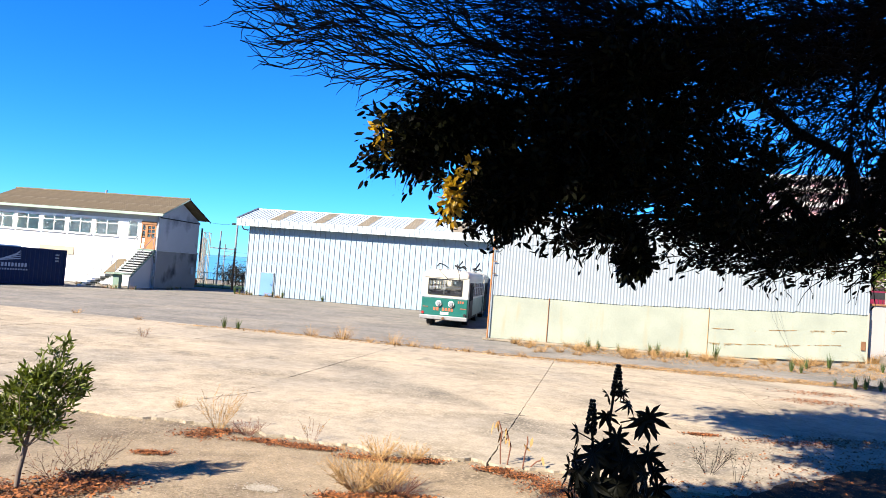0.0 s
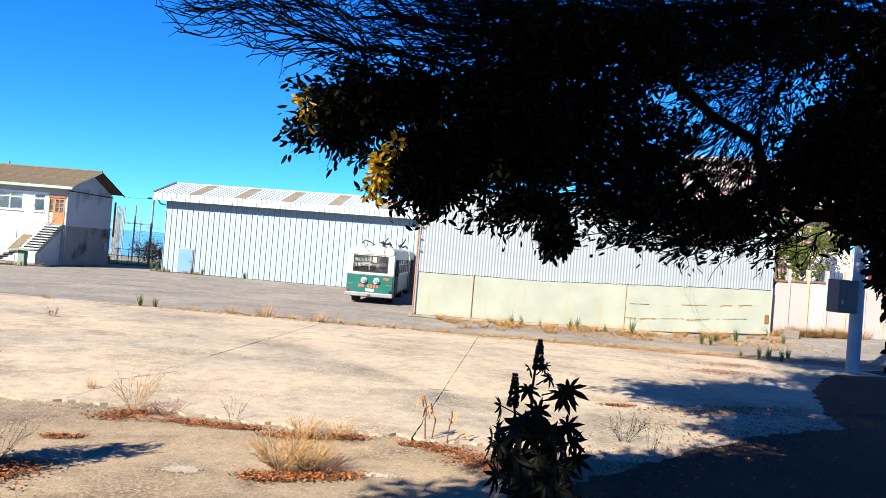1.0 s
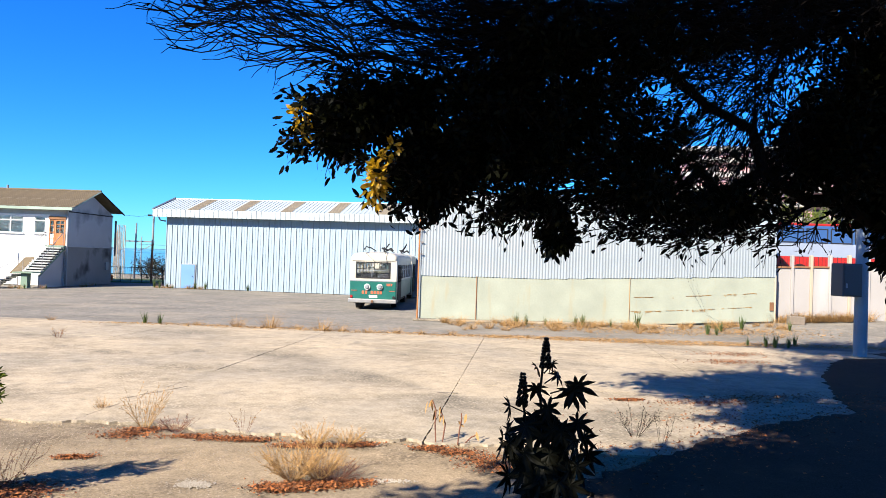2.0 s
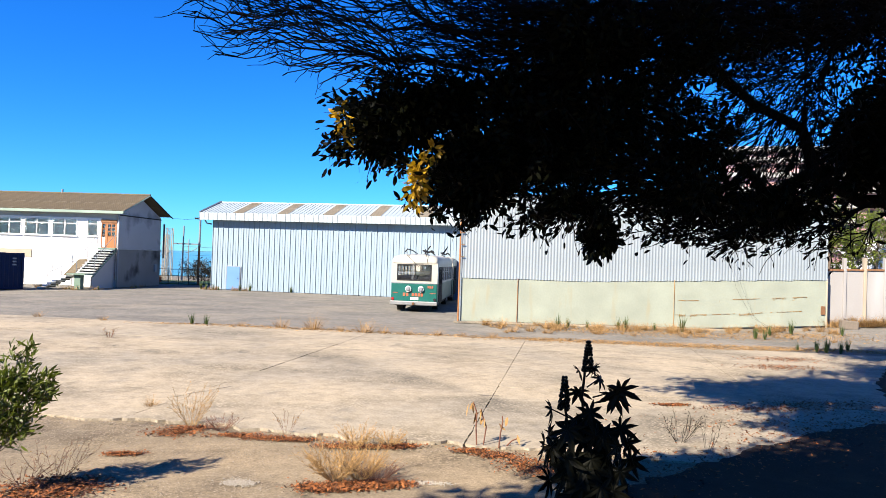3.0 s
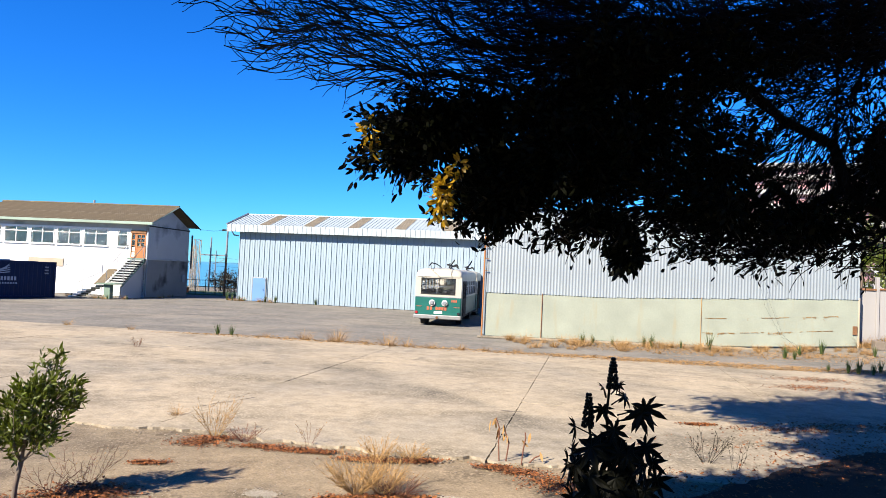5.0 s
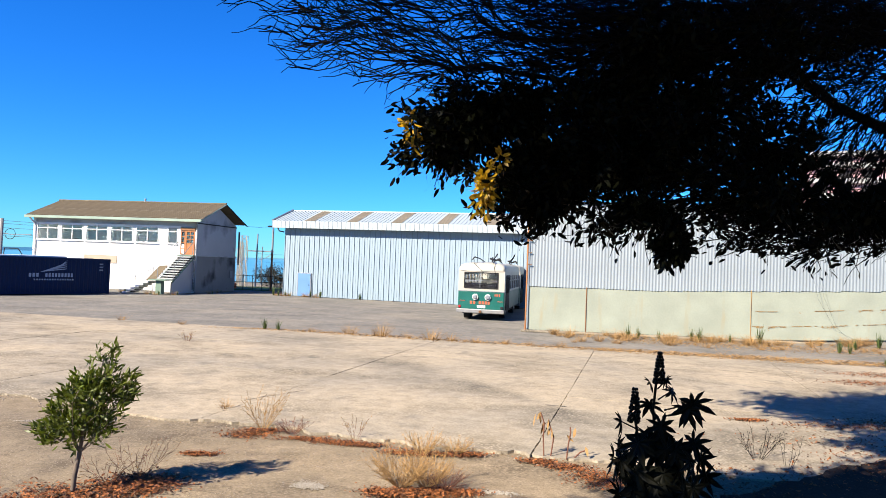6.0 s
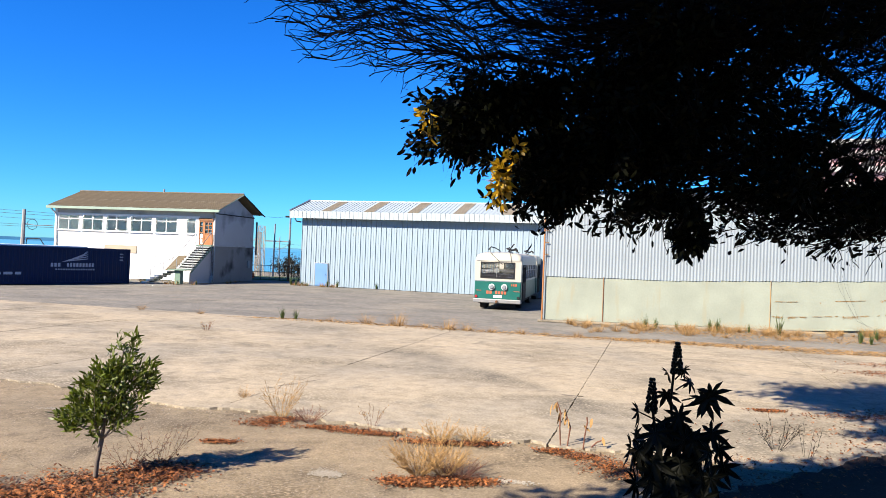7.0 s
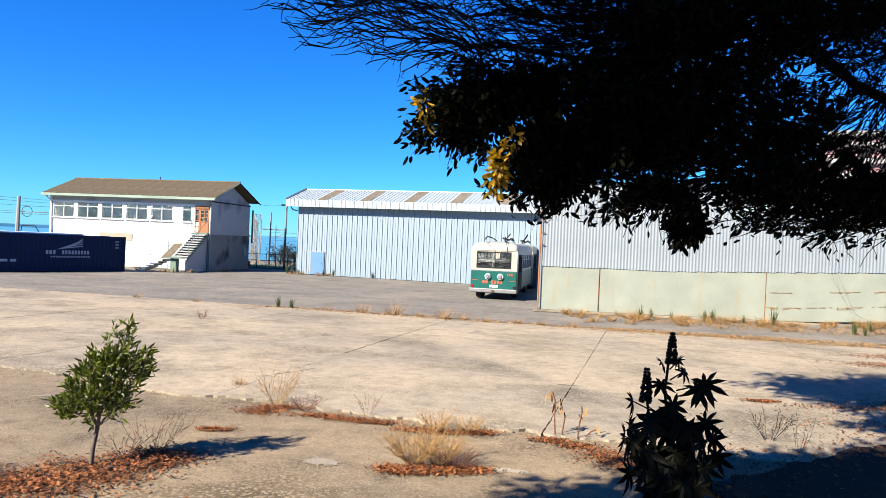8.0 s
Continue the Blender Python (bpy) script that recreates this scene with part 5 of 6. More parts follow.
def palmate(size, rng, lobes=8):
    """A castor leaf: pointed lobes round a stalk's end, drooping a little."""
    bm = bmesh.new()
    c = bm.verts.new((0, 0, 0))
    ring = []
    for k in range(lobes):
        a = math.radians(-155 + 310 * k / (lobes - 1))
        ln = size * (0.62 + 0.38 * math.cos(a * 0.5) ** 2) * rng.uniform(0.9, 1.05)
        half = math.radians(310 / (lobes - 1)) * 0.5
        for da, r, z in ((-half, 0.34, -0.02), (-half * 0.55, 0.62, -0.06), (0, 1.0, -0.22), (half * 0.55, 0.62, -0.06)):
            ring.append(bm.verts.new((ln * r * math.sin(a + da), ln * r * math.cos(a + da), size * z)))
    ring.append(bm.verts.new((size * 0.1 * math.sin(math.radians(175)), size * -0.15, 0)))
    for a, b in zip(ring, ring[1:] + ring[:1]):
        bm.faces.new((c, a, b))
    return bm


def castor_plant():
    base = Vector((2.72, 8.1, -0.02))
    rng = random.Random(11)
    root = thing("castor_plant", Matrix.Translation(base), "tall castor oil plant with lobed leaves darkened for shade and a seed spike", "plant")
    stems = [[(0.0, 0, 0), (0.02, 0, 0.7), (-0.05, 0, 1.25), (-0.02, 0, 1.62), (0.02, 0, 1.92)],
             [(0.0, 0, 0), (-0.16, 0.05, 0.7), (-0.24, 0.05, 1.15), (-0.22, 0.05, 1.45)],
             [(0.0, 0, 0), (0.2, -0.03, 0.5), (0.36, -0.03, 0.8)],
             [(0.0, 0, 0), (-0.3, -0.05, 0.4), (-0.48, -0.05, 0.66)]]
    for s in stems:
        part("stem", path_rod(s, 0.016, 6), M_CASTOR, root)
    def spike(x, y, z0, z1, r):
        bm = bmesh.new()
        n = int((z1 - z0) / 0.034)
        for k in range(n):
            z = z0 + (z1 - z0) * k / n
            rr = r * (1 - 0.75 * (k / n) ** 1.6)
            for q in range(5):
                a = q * 1.256 + k * 0.7
                bmesh.ops.create_icosphere(bm, subdivisions=1, radius=0.03 * rng.uniform(0.7, 1.15) * (1 - 0.35 * k / n), matrix=Matrix.Translation((x + rr * math.cos(a), y + rr * math.sin(a), z)))
        part("seed_spike", bm, M_CASTOR, root, "dense seed spike in the same shade-dark colour")
    spike(0.01, 0, 1.58, 1.95, 0.05)
    spike(-0.25, 0.05, 1.12, 1.52, 0.055)
    spots = [(0.12, -0.1, 1.5, 0.17, 60, 40), (0.36, -0.15, 1.38, 0.3, 78, 180), (0.3, -0.12, 1.3, 0.26, 70, 150), (-0.42, 0, 1.12, 0.2, 80, 60), (-0.5, -0.05, 0.72, 0.26, 95, 70),
             (0.42, -0.05, 0.92, 0.28, 70, -50), (0.55, 0.05, 0.72, 0.26, 80, -75), (0.0, -0.15, 1.12, 0.25, 80, 0), (-0.15, -0.15, 0.95, 0.3, 75, 20),
             (0.15, -0.2, 0.85, 0.3, 70, -20), (-0.05, 0.15, 1.3, 0.22, 60, 160), (-0.32, 0.1, 0.75, 0.3, 60, 60), (0.3, 0.15, 0.62, 0.3, 60, 200),
             (0.0, -0.25, 0.6, 0.32, 75, 0), (-0.28, -0.2, 0.48, 0.3, 80, 30), (0.36, -0.2, 0.45, 0.3, 80, -30), (0.08, -0.05, 1.62, 0.13, 70, -80),
             (-0.1, 0.0, 1.58, 0.13, 60, 90), (0.62, 0.1, 0.5, 0.28, 85, -60), (-0.1, -0.3, 0.34, 0.32, 80, 10), (0.25, -0.3, 0.26, 0.3, 80, -10), (-0.42, 0.0, 0.3, 0.28, 80, 50)]
    for k in range(42):
        a, h = rng.uniform(0, 6.283), rng.uniform(0.02, 0.95)
        r = 0.32 * rng.uniform(0.4, 1.15)
        spots.append((r * math.cos(a) * 1.25 - 0.02, r * math.sin(a), h, rng.uniform(0.22, 0.34), rng.uniform(50, 95), math.degrees(a) - 90 + 180))
    for x, y, z, size, tilt, turn in spots:
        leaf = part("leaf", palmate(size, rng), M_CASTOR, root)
        leaf.matrix_basis = Matrix.Translation((x, y, z)) @ pose(0, 0, 0, 0, 0, turn + 180) @ pose(0, 0, 0, -tilt)
        part("leaf_stalk", rod((x, y, z), (x * 0.3 - 0.03, 0, max(z - 0.12, 0.05)), 0.007, 0.01, 5), M_CASTOR, root)


def tuft_mesh(name, blades, height, spread, mat, seed, curve=0.5, width=0.006):
    rng = np.random.default_rng(seed)
    verts, faces = [], []
    for _ in range(blades):
        a, r = rng.uniform(0, 2 * math.pi), spread * 0.35 * rng.random() ** 0.5
        p = np.array((r * math.cos(a), r * math.sin(a), -0.01))
        lean = np.array((math.cos(a), math.sin(a), 0)) * spread * rng.uniform(0.1, 1.0) / height + rng.normal(size=3) * 0.1
        d = np.array((0, 0, 1.0)) + lean
        h = height * rng.uniform(0.45, 1.1)
        s = np.array((-math.sin(a), math.cos(a), 0)) * width * rng.uniform(0.6, 1.4)
        k = len(verts)
        q = p + d * h * 0.5
        t = q + (d + lean * curve) * h * 0.5
        verts += [tuple(p - s), tuple(p + s), tuple(q + s * 0.7), tuple(q - s * 0.7), tuple(t)]
        faces += [(k, k + 1, k + 2, k + 3), (k + 3, k + 2, k + 4)]
    me = bpy.data.meshes.new(name)
    me.from_pydata(verts, [], faces)
    me.materials.append(mat)
    return me


def strewn(name, centres, count, size, mat, seed, label, lifted=0.02, narrow=0.45):
    """Small dead leaves or stones lying about, as one piece of ground cover."""
    rng = np.random.default_rng(seed)
    verts, faces = [], []
    for _ in range(count):
        c = centres[int(rng.integers(len(centres)))]
        x, y = c[0] + rng.normal() * c[2], c[1] + rng.normal() * c[3]
        z = lift(x, y) + (c[4] if len(c) > 4 else 0.0) + rng.uniform(0, lifted)
        a = rng.uniform(0, 2 * math.pi)
        ln = size * rng.uniform(0.5, 1.5)
        u = np.array((math.cos(a), math.sin(a), rng.normal() * 0.3)) * ln * 0.5
        v = np.array((-math.sin(a), math.cos(a), rng.normal() * 0.35)) * ln * narrow * 0.5
        p = np.array((x, y, z))
        k = len(verts)
        verts += [tuple(p - u), tuple(p + v + (0, 0, 0.006)), tuple(p + u), tuple(p - v)]
        faces += [(k, k + 1, k + 2), (k, k + 2, k + 3)]
    return tagged(raw_part(name, verts, faces, mat), label, name.replace("_", " "), kind="stuff")


def weeds():
    green = [tuft_mesh("weed", 34, 0.55, 0.14, M_GREENWEED, 20 + k, 0.2, 0.014) for k in range(3)]
    straw = [tuft_mesh("dry_tuft", 120, 0.3, 0.42, M_STRAW, 30 + k, 0.5, 0.003) for k in range(3)]
    rng = random.Random(9)
    def put(me, name, x, y, s, label, z=0.0):
        ob = new(name, me)
        ob.matrix_basis = Matrix.Translation((x, y, lift(x, y) + z)) @ pose(0, 0, 0, 0, 0, rng.uniform(0, 360)) @ Matrix.Scale(s, 4)
        tagged(ob, label, "weed", "weeds in the yard")
    # along the far joint of the yard
    for x, y, s in ((-6.3, 28.2, 1.0), (-5.75, 28.1, 0.9), (8.9, 30.6, 1.1), (9.3, 30.5, 0.9), (11.6, 30.4, 1.0), (11.9, 30.3, 1.1), (13.2, 30.2, 0.7),
                    (14.4, 30.0, 1.5), (16.2, 27.2, 1.1), (16.5, 27.0, 0.9), (17.5, 28.3, 0.9), (18.6, 28.5, 1.2), (20.4, 27.7, 0.9), (10.2, 30.5, 0.7), (-5.0, 54.2, 1.0)):
        put(green[rng.randrange(3)], "green_weed", x, y, s, "upright green weed growing from a paving joint")
    for x, y, s in ((-2.85, 27.5, 1.5), (-1.6, 27.2, 2.0), (0.3, 26.4, 1.8), (1.0, 26.3, 1.2), (-9.8, 28.9, 0.8), (-12.6, 29.8, 0.9), (3.0, 25.9, 1.0), (5.0, 25.7, 0.9),
                    (-3.6, 13.2, 0.7), (-0.6, 27.0, 0.9), (-4.4, 27.9, 0.8), (1.9, 26.1, 0.9), (3.9, 25.9, 0.8)):
        put(straw[rng.randrange(3)], "dry_tuft", x, y, s, "dry straw-coloured grass tuft in a joint", 0.0)
    for k in range(120):
        x = rng.uniform(5.5, 21)
        y = 31.6 - 0.087 * (x - 4.7) - abs(rng.gauss(0.9, 1.3)) - 0.1
        put(straw[rng.randrange(3)], "dry_tuft", x, max(y, 25.2 - 0.25 * (x - 8)), rng.choice((0.5, 0.6, 0.75, 0.9, 1.1, 1.4)), "dry straw-coloured grass tuft by the fence")
    for x, y, q in ((16.2, 23.3, 0.9), (16.5, 23.2, 1.1), (16.9, 23.0, 0.9), (17.6, 23.6, 0.9), (15.6, 23.5, 0.6)):
        put(green[rng.randrange(3)], "green_weed", x, y, q, "tall green weed in the shade by the post")
    for x, y, q in ((-0.6, -4.1, 1.3), (-1.3, -4.0, 1.0), (0.3, -3.2, 1.1), (-3.9, -3.2, 1.2), (-4.6, -0.4, 0.9), (1.0, 0.4, 1.0), (0.6, 2.4, 0.9)):
        p = HOUSE @ Vector((x, y, 0))
        put(straw[rng.randrange(3)], "dry_tuft", p.x, p.y, q, "dry grass tuft at the foot of the house")
        put(green[rng.randrange(3)], "green_weed", p.x + 0.3, p.y - 0.1, q * 0.5, "low green weed at the foot of the house")
    for k in range(16):
        x = -11.9 + 0.16 * k * (1 if k < 10 else 1.6)
        put((straw if k % 3 else green)[rng.randrange(3)], "dry_tuft", x, 55.9 - 0.33 * (x + 11.3) - rng.uniform(0.2, 0.6), rng.uniform(0.5, 1.3), "grass tuft at the foot of the metal shed")
    # by the whitewashed wall
    for k in range(40):
        u = rng.uniform(0.0, 4.6)
        p = WALL @ Vector((u, -0.25 - 0.3 * rng.random(), 0))
        put(straw[rng.randrange(3)], "dry_tuft", p.x, p.y, rng.uniform(0.8, 2.0), "tall dry grass against the white wall", 0.02)


def dry_bush(x, y, size, seed, label, mat=None, leafy=0):
    """A sprawling dry weed of many thin branching stems."""
    rng = np.random.default_rng(seed)
    root = thing("dry_bush", Matrix.Translation((x, y, 0)), label, "bush", "dry bushes")
    segs, tips = [], []
    for _ in range(int(110 * size[2])):
        a = rng.uniform(0, 2 * math.pi)
        d = np.array((math.cos(a) * size[0], math.sin(a) * size[0], rng.uniform(0.5, 1.2)))
        d /= np.linalg.norm(d)
        p = np.array((0.06 * math.cos(a), 0.06 * math.sin(a), 0.0))
        ln = size[1] * rng.uniform(0.6, 1.15)
        for s in range(4):
            q = p + d * ln / 4
            segs.append((p, q, 0.0026, 0.002))
            if s > 0:
                for _ in range(2):
                    d2 = d + rng.normal(size=3) * 0.5
                    d2 /= np.linalg.norm(d2)
                    q2 = q + d2 * ln * 0.16
                    segs.append((q, q2, 0.002, 0.0014))
                    tips.append((q2, d2))
            p = q
            d = d + rng.normal(size=3) * 0.14 + np.array((0, 0, 0.05))
            d /= np.linalg.norm(d)
    v, f = tubes(segs, 3)
    tagged(raw_part("stem_growth", v, f, mat or M_STRAW, root), kind="stuff")
    if leafy:
        spots = [(*tips[int(rng.integers(len(tips)))], 0.03 * rng.uniform(0.6, 1.3), 0.012) for _ in range(leafy)]
        v, f = leaf_mesh(spots, rng)
        tagged(raw_part("dry_foliage", v, f, mat if mat == M_DARKWEED else M_STRAW, root), kind="stuff")


def pebbles(name, spots, count, size, mat, seed, label):
    """Loose stones: little four-sided lumps."""
    rng = np.random.default_rng(seed)
    c = np.array(spots)[rng.integers(len(spots), size=count)]
    x, y = c[:, 0] + rng.normal(size=count) * c[:, 2], c[:, 1] + rng.normal(size=count) * c[:, 3]
    r = size * rng.uniform(0.4, 1.4, count) ** 1.5
    base = np.array([(1, 0, 0), (0.2, 0.9, 0), (-0.9, 0.3, 0), (-0.3, -0.9, 0), (0.15, 0.1, 0.8), (-0.3, 0.2, 0.65)])
    a = rng.uniform(0, 2 * math.pi, count)
    rot = np.stack([np.stack([np.cos(a), -np.sin(a)], -1), np.stack([np.sin(a), np.cos(a)], -1)], -2)
    v = np.empty((count, 6, 3))
    v[:, :, :2] = np.einsum("nij,kj->nki", rot, base[:, :2])
    v[:, :, 2] = base[:, 2]
    v *= r[:, None, None] * rng.uniform(0.75, 1.25, (count, 6, 1))
    v += np.stack([x, y, np.full(count, -0.004)], -1)[:, None]
    k = (np.arange(count) * 6)[:, None, None]
    faces = (k + np.array([[0, 1, 4], [1, 5, 4], [1, 2, 5], [2, 3, 5], [3, 4, 5], [3, 0, 4]])[None]).reshape(-1, 3)
    return tagged(raw_part(name, v.reshape(-1, 3), faces, mat), label, "stones", kind="stuff")


def dead_stalk(x, y, pts, seed, hung=3):
    """A dead weed stalk with shrivelled hanging leaves."""
    rng = np.random.default_rng(seed)
    root = thing("dead_stalk", Matrix.Translation((x, y, 0)), "dead brown weed stalk with shrivelled leaves", "plant", "dead stalks")
    part("stalk", path_rod(pts, 0.011, 5), M_DEADWOOD, root)
    spots = [(np.array(pts[-1 - (k % 2)]) + rng.normal(size=3) * 0.03, np.array((rng.normal() * 0.3, rng.normal() * 0.3, -1.0)), rng.uniform(0.12, 0.2), 0.05) for k in range(hung)]
    for spot in spots:
        v, f = leaf_mesh([spot], rng)
        raw_part("withered_leaf", v, f, M_STRAW, root)


def crack(points, seed, width=0.03):
    """A ragged dark crack filled with earth, lying just over the slab."""
    rng = random.Random(seed)
    verts, faces = [], []
    pts = []
    for (x0, y0), (x1, y1) in zip(points, points[1:]):
        n = max(int(math.hypot(x1 - x0, y1 - y0) / 0.12), 1)
        pts += [(x0 + (x1 - x0) * k / n, y0 + (y1 - y0) * k / n) for k in range(n)]
    for k, (x, y) in enumerate(pts):
        w = width * rng.uniform(0.3, 1.2)
        ox, oy = rng.uniform(-0.03, 0.03), rng.uniform(-0.03, 0.03)
        verts += [(x + ox, y + oy - w, 0.031), (x + ox, y + oy + w, 0.031)]
        if k:
            faces.append((2 * k - 2, 2 * k, 2 * k + 1, 2 * k - 1))
    tagged(raw_part("crack", verts, faces, M_CRACK), "dark earth-filled crack across the concrete", "crack", "cracks in the yard", kind="structure")


# ---- build ----
ground()
forecourt()
shade_soil_bed()
street()
shed()
panel_fence()
corrugated_wall()
house()
container()
lorry_trailer()
railway_side()
far_building()
bay()
white_house()
boundary_wall()
BUS = pose(1.78, 38.2, 0, 0, 0, -12.4)
trolleybus(BUS)
trolleybus(BUS @ pose(0.0, 9.6, 0), rear=False)
moving_bus = city_bus()
blue_car = car("blue_car", M_CARBLUE, "dark blue car driving along the street")
wine_car = car("red_car", M_CARRED, "wine red car driving along the street")
power_post()

# The shade tree is drawn at twice its size and set down at half of it.
BLOBS = [((0.5, 9.6, 4.75), (0.85, 0.8, 0.5), 2.4),
         ((1.55, 9.6, 4.1), (0.8, 0.8, 0.62), 2.6),
         ((2.9, 9.7, 4.6), (1.6, 1.2, 0.8), 1.9),
         ((3.36, 9.6, 3.4), (0.3, 0.4, 0.36), 2.5),
         ((2.6, 9.6, 3.75), (0.7, 0.6, 0.3), 1.4),
         ((4.9, 9.7, 3.9), (1.5, 1.2, 0.5), 1.5),
         ((4.9, 9.9, 5.0), (1.2, 1.2, 0.8), 0.8),
         ((7.4, 9.6, 4.75), (1.2, 1.4, 1.0), 1.5),
         ((3.2, 10.0, 6.2), (2.6, 1.6, 1.0), 1.5),
         ((6.6, 10.0, 6.9), (2.6, 1.8, 1.1), 1.0),
         ((9.9, 9.6, 4.8), (1.3, 1.6, 2.2), 1.0)]
BOUGHS = [([(3.6, 9.7, 5.2), (2.4, 9.7, 5.3), (1.2, 9.6, 5.45)], (-0.85, 9.6, 5.8), (1.75, 0.8, 0.48), 380),
          ([(3.9, 9.8, 5.9), (2.4, 9.8, 5.95), (1.3, 9.7, 6.1)], (-0.8, 9.7, 6.4), (2.1, 0.9, 0.64), 480),
          ([(4.2, 9.9, 6.5), (2.9, 9.9, 6.7)], (0.6, 9.8, 7.1), (2.5, 0.9, 0.7), 340),
          ([(3.0, 9.7, 5.2), (2.2, 9.6, 5.3)], (0.5, 9.6, 5.35), (1.2, 0.7, 0.42), 260),
          ([(3.8, 9.4, 5.8), (2.9, 9.4, 5.9)], (1.5, 9.4, 5.9), (1.5, 0.6, 0.5), 460),
          ([(4.6, 9.3, 6.4), (3.4, 9.3, 6.5)], (1.9, 9.3, 6.6), (1.6, 0.6, 0.5), 460),
          ([(5.2, 9.8, 6.2), (4.2, 9.8, 6.4)], (2.6, 9.8, 6.3), (1.7, 0.9, 0.8), 900),
          ([(5.6, 9.3, 6.6), (4.4, 9.3, 6.5)], (2.8, 9.2, 6.2), (1.9, 0.7, 0.9), 560),
          ([(7.4, 9.8, 6.3), (6.2, 9.8, 6.2)], (4.8, 9.7, 6.0), (1.7, 0.9, 1.0), 900),
          ([(7.8, 9.2, 7.0), (6.4, 9.2, 6.9)], (5.0, 9.2, 6.4), (1.9, 0.7, 1.0), 900),
          ([(7.6, 9.8, 6.6), (7.0, 9.7, 6.1), (6.7, 9.7, 5.5)], (6.0, 9.6, 4.7), (1.2, 0.8, 1.2), 900),
          ([(8.6, 9.8, 6.9), (8.0, 9.8, 7.0)], (7.2, 9.8, 6.7), (1.6, 0.9, 0.9), 800),
          ([(9.0, 9.2, 7.6), (8.0, 9.2, 7.4)], (6.8, 9.2, 7.0), (1.9, 0.8, 0.8), 700),
          ([(5.6, 9.7, 4.4), (4.8, 9.6, 4.2)], (3.7, 9.6, 4.1), (1.3, 0.7, 0.42), 380),
          ([(4.4, 9.6, 3.8), (3.6, 9.6, 3.7)], (2.8, 9.6, 3.5), (0.8, 0.5, 0.3), 180),
          ([(6.6, 9.6, 3.9), (5.8, 9.6, 3.6)], (4.8, 9.6, 3.35), (1.2, 0.6, 0.3), 300),
          ([(8.0, 9.6, 4.1), (7.2, 9.6, 3.7)], (6.3, 9.6, 3.4), (1.1, 0.6, 0.3), 240)]
CLUMPS = [((0.5, 9.6, 4.74), (0.72, 0.7, 0.38), 2200, 0.13), ((1.2, 9.6, 5.0), (0.8, 0.6, 0.4), 1700, 0.12),
          ((0.22, 9.6, 4.38), (0.34, 0.36, 0.3), 520, 0.14), ((1.6, 9.6, 4.15), (0.62, 0.6, 0.5), 2800, 0.13),
          ((1.5, 9.6, 3.72), (0.52, 0.45, 0.28), 900, 0.14), ((2.5, 9.7, 5.0), (1.1, 0.7, 0.62), 2700, 0.12),
          ((2.6, 9.7, 4.3), (0.8, 0.7, 0.45), 2000, 0.12), ((3.6, 9.7, 4.9), (0.9, 0.7, 0.55), 1500, 0.12),
          ((3.38, 9.6, 3.2), (0.28, 0.3, 0.36), 420, 0.14), ((2.9, 9.6, 3.65), (0.5, 0.45, 0.26), 420, 0.14),
          ((4.7, 9.6, 3.8), (1.0, 0.7, 0.34), 900, 0.14), ((6.0, 9.6, 3.75), (0.9, 0.7, 0.36), 900, 0.14),
          ((4.6, 9.7, 4.5), (0.8, 0.7, 0.42), 1000, 0.12), ((7.5, 9.6, 4.75), (0.6, 0.8, 0.85), 3000, 0.14),
          ((8.7, 9.6, 5.6), (0.8, 0.8, 1.7), 8000, 0.16), ((9.65, 9.6, 4.6), (1.55, 1.3, 2.2), 22000, 0.19),
          ((3.2, 10.2, 6.0), (1.9, 0.8, 0.7), 2600, 0.11), ((5.6, 10.3, 6.5), (1.8, 0.8, 0.7), 2400, 0.11), ((7.6, 10.3, 6.9), (1.6, 0.8, 0.9), 2600, 0.12)]
tree("shade_tree", [(12.6, 10.4, -2.85), (12.5, 10.4, -0.5), (12.2, 10.2, 1.2), (11.6, 10.2, 3.2), (10.9, 10.3, 5.0), (9.6, 10.3, 6.6), (7.8, 10.2, 7.5)], BLOBS, 760, 2300, 26000, 3,
     "large dark spreading tree with dense twigs and small leaves", leaf=(0.125, 0.05), spray_len=0.5, boughs=BOUGHS, trunk_r=0.13, size=0.5, at=(6.3, 5.2, -0.025),
     bare=lambda p: p[0] < -0.6 or (p[2] > 5.3 and p[0] < 2.2) or p[2] > 6.0 or (3.9 < p[2] < 6.0 and 5.2 < p[0] < 6.9),
     clusters=[(c, r, n, M_CROWN, "dense leaf clump darkened for shade", w) for c, r, n, w in CLUMPS]
              + [((0.7, 9.1, 3.8), (0.13, 0.16, 0.34), 170, M_YELLOW, "yellow leaf cluster with sunlight put into its colour", 0.13),
                 ((0.92, 9.1, 4.2), (0.12, 0.16, 0.16), 26, M_YELLOW, "yellow leaf cluster with sunlight put into its colour", 0.12),
                 ((-0.28, 9.1, 4.55), (0.12, 0.16, 0.26), 30, M_YELLOW, "yellow leaf cluster with sunlight put into its colour", 0.13)])
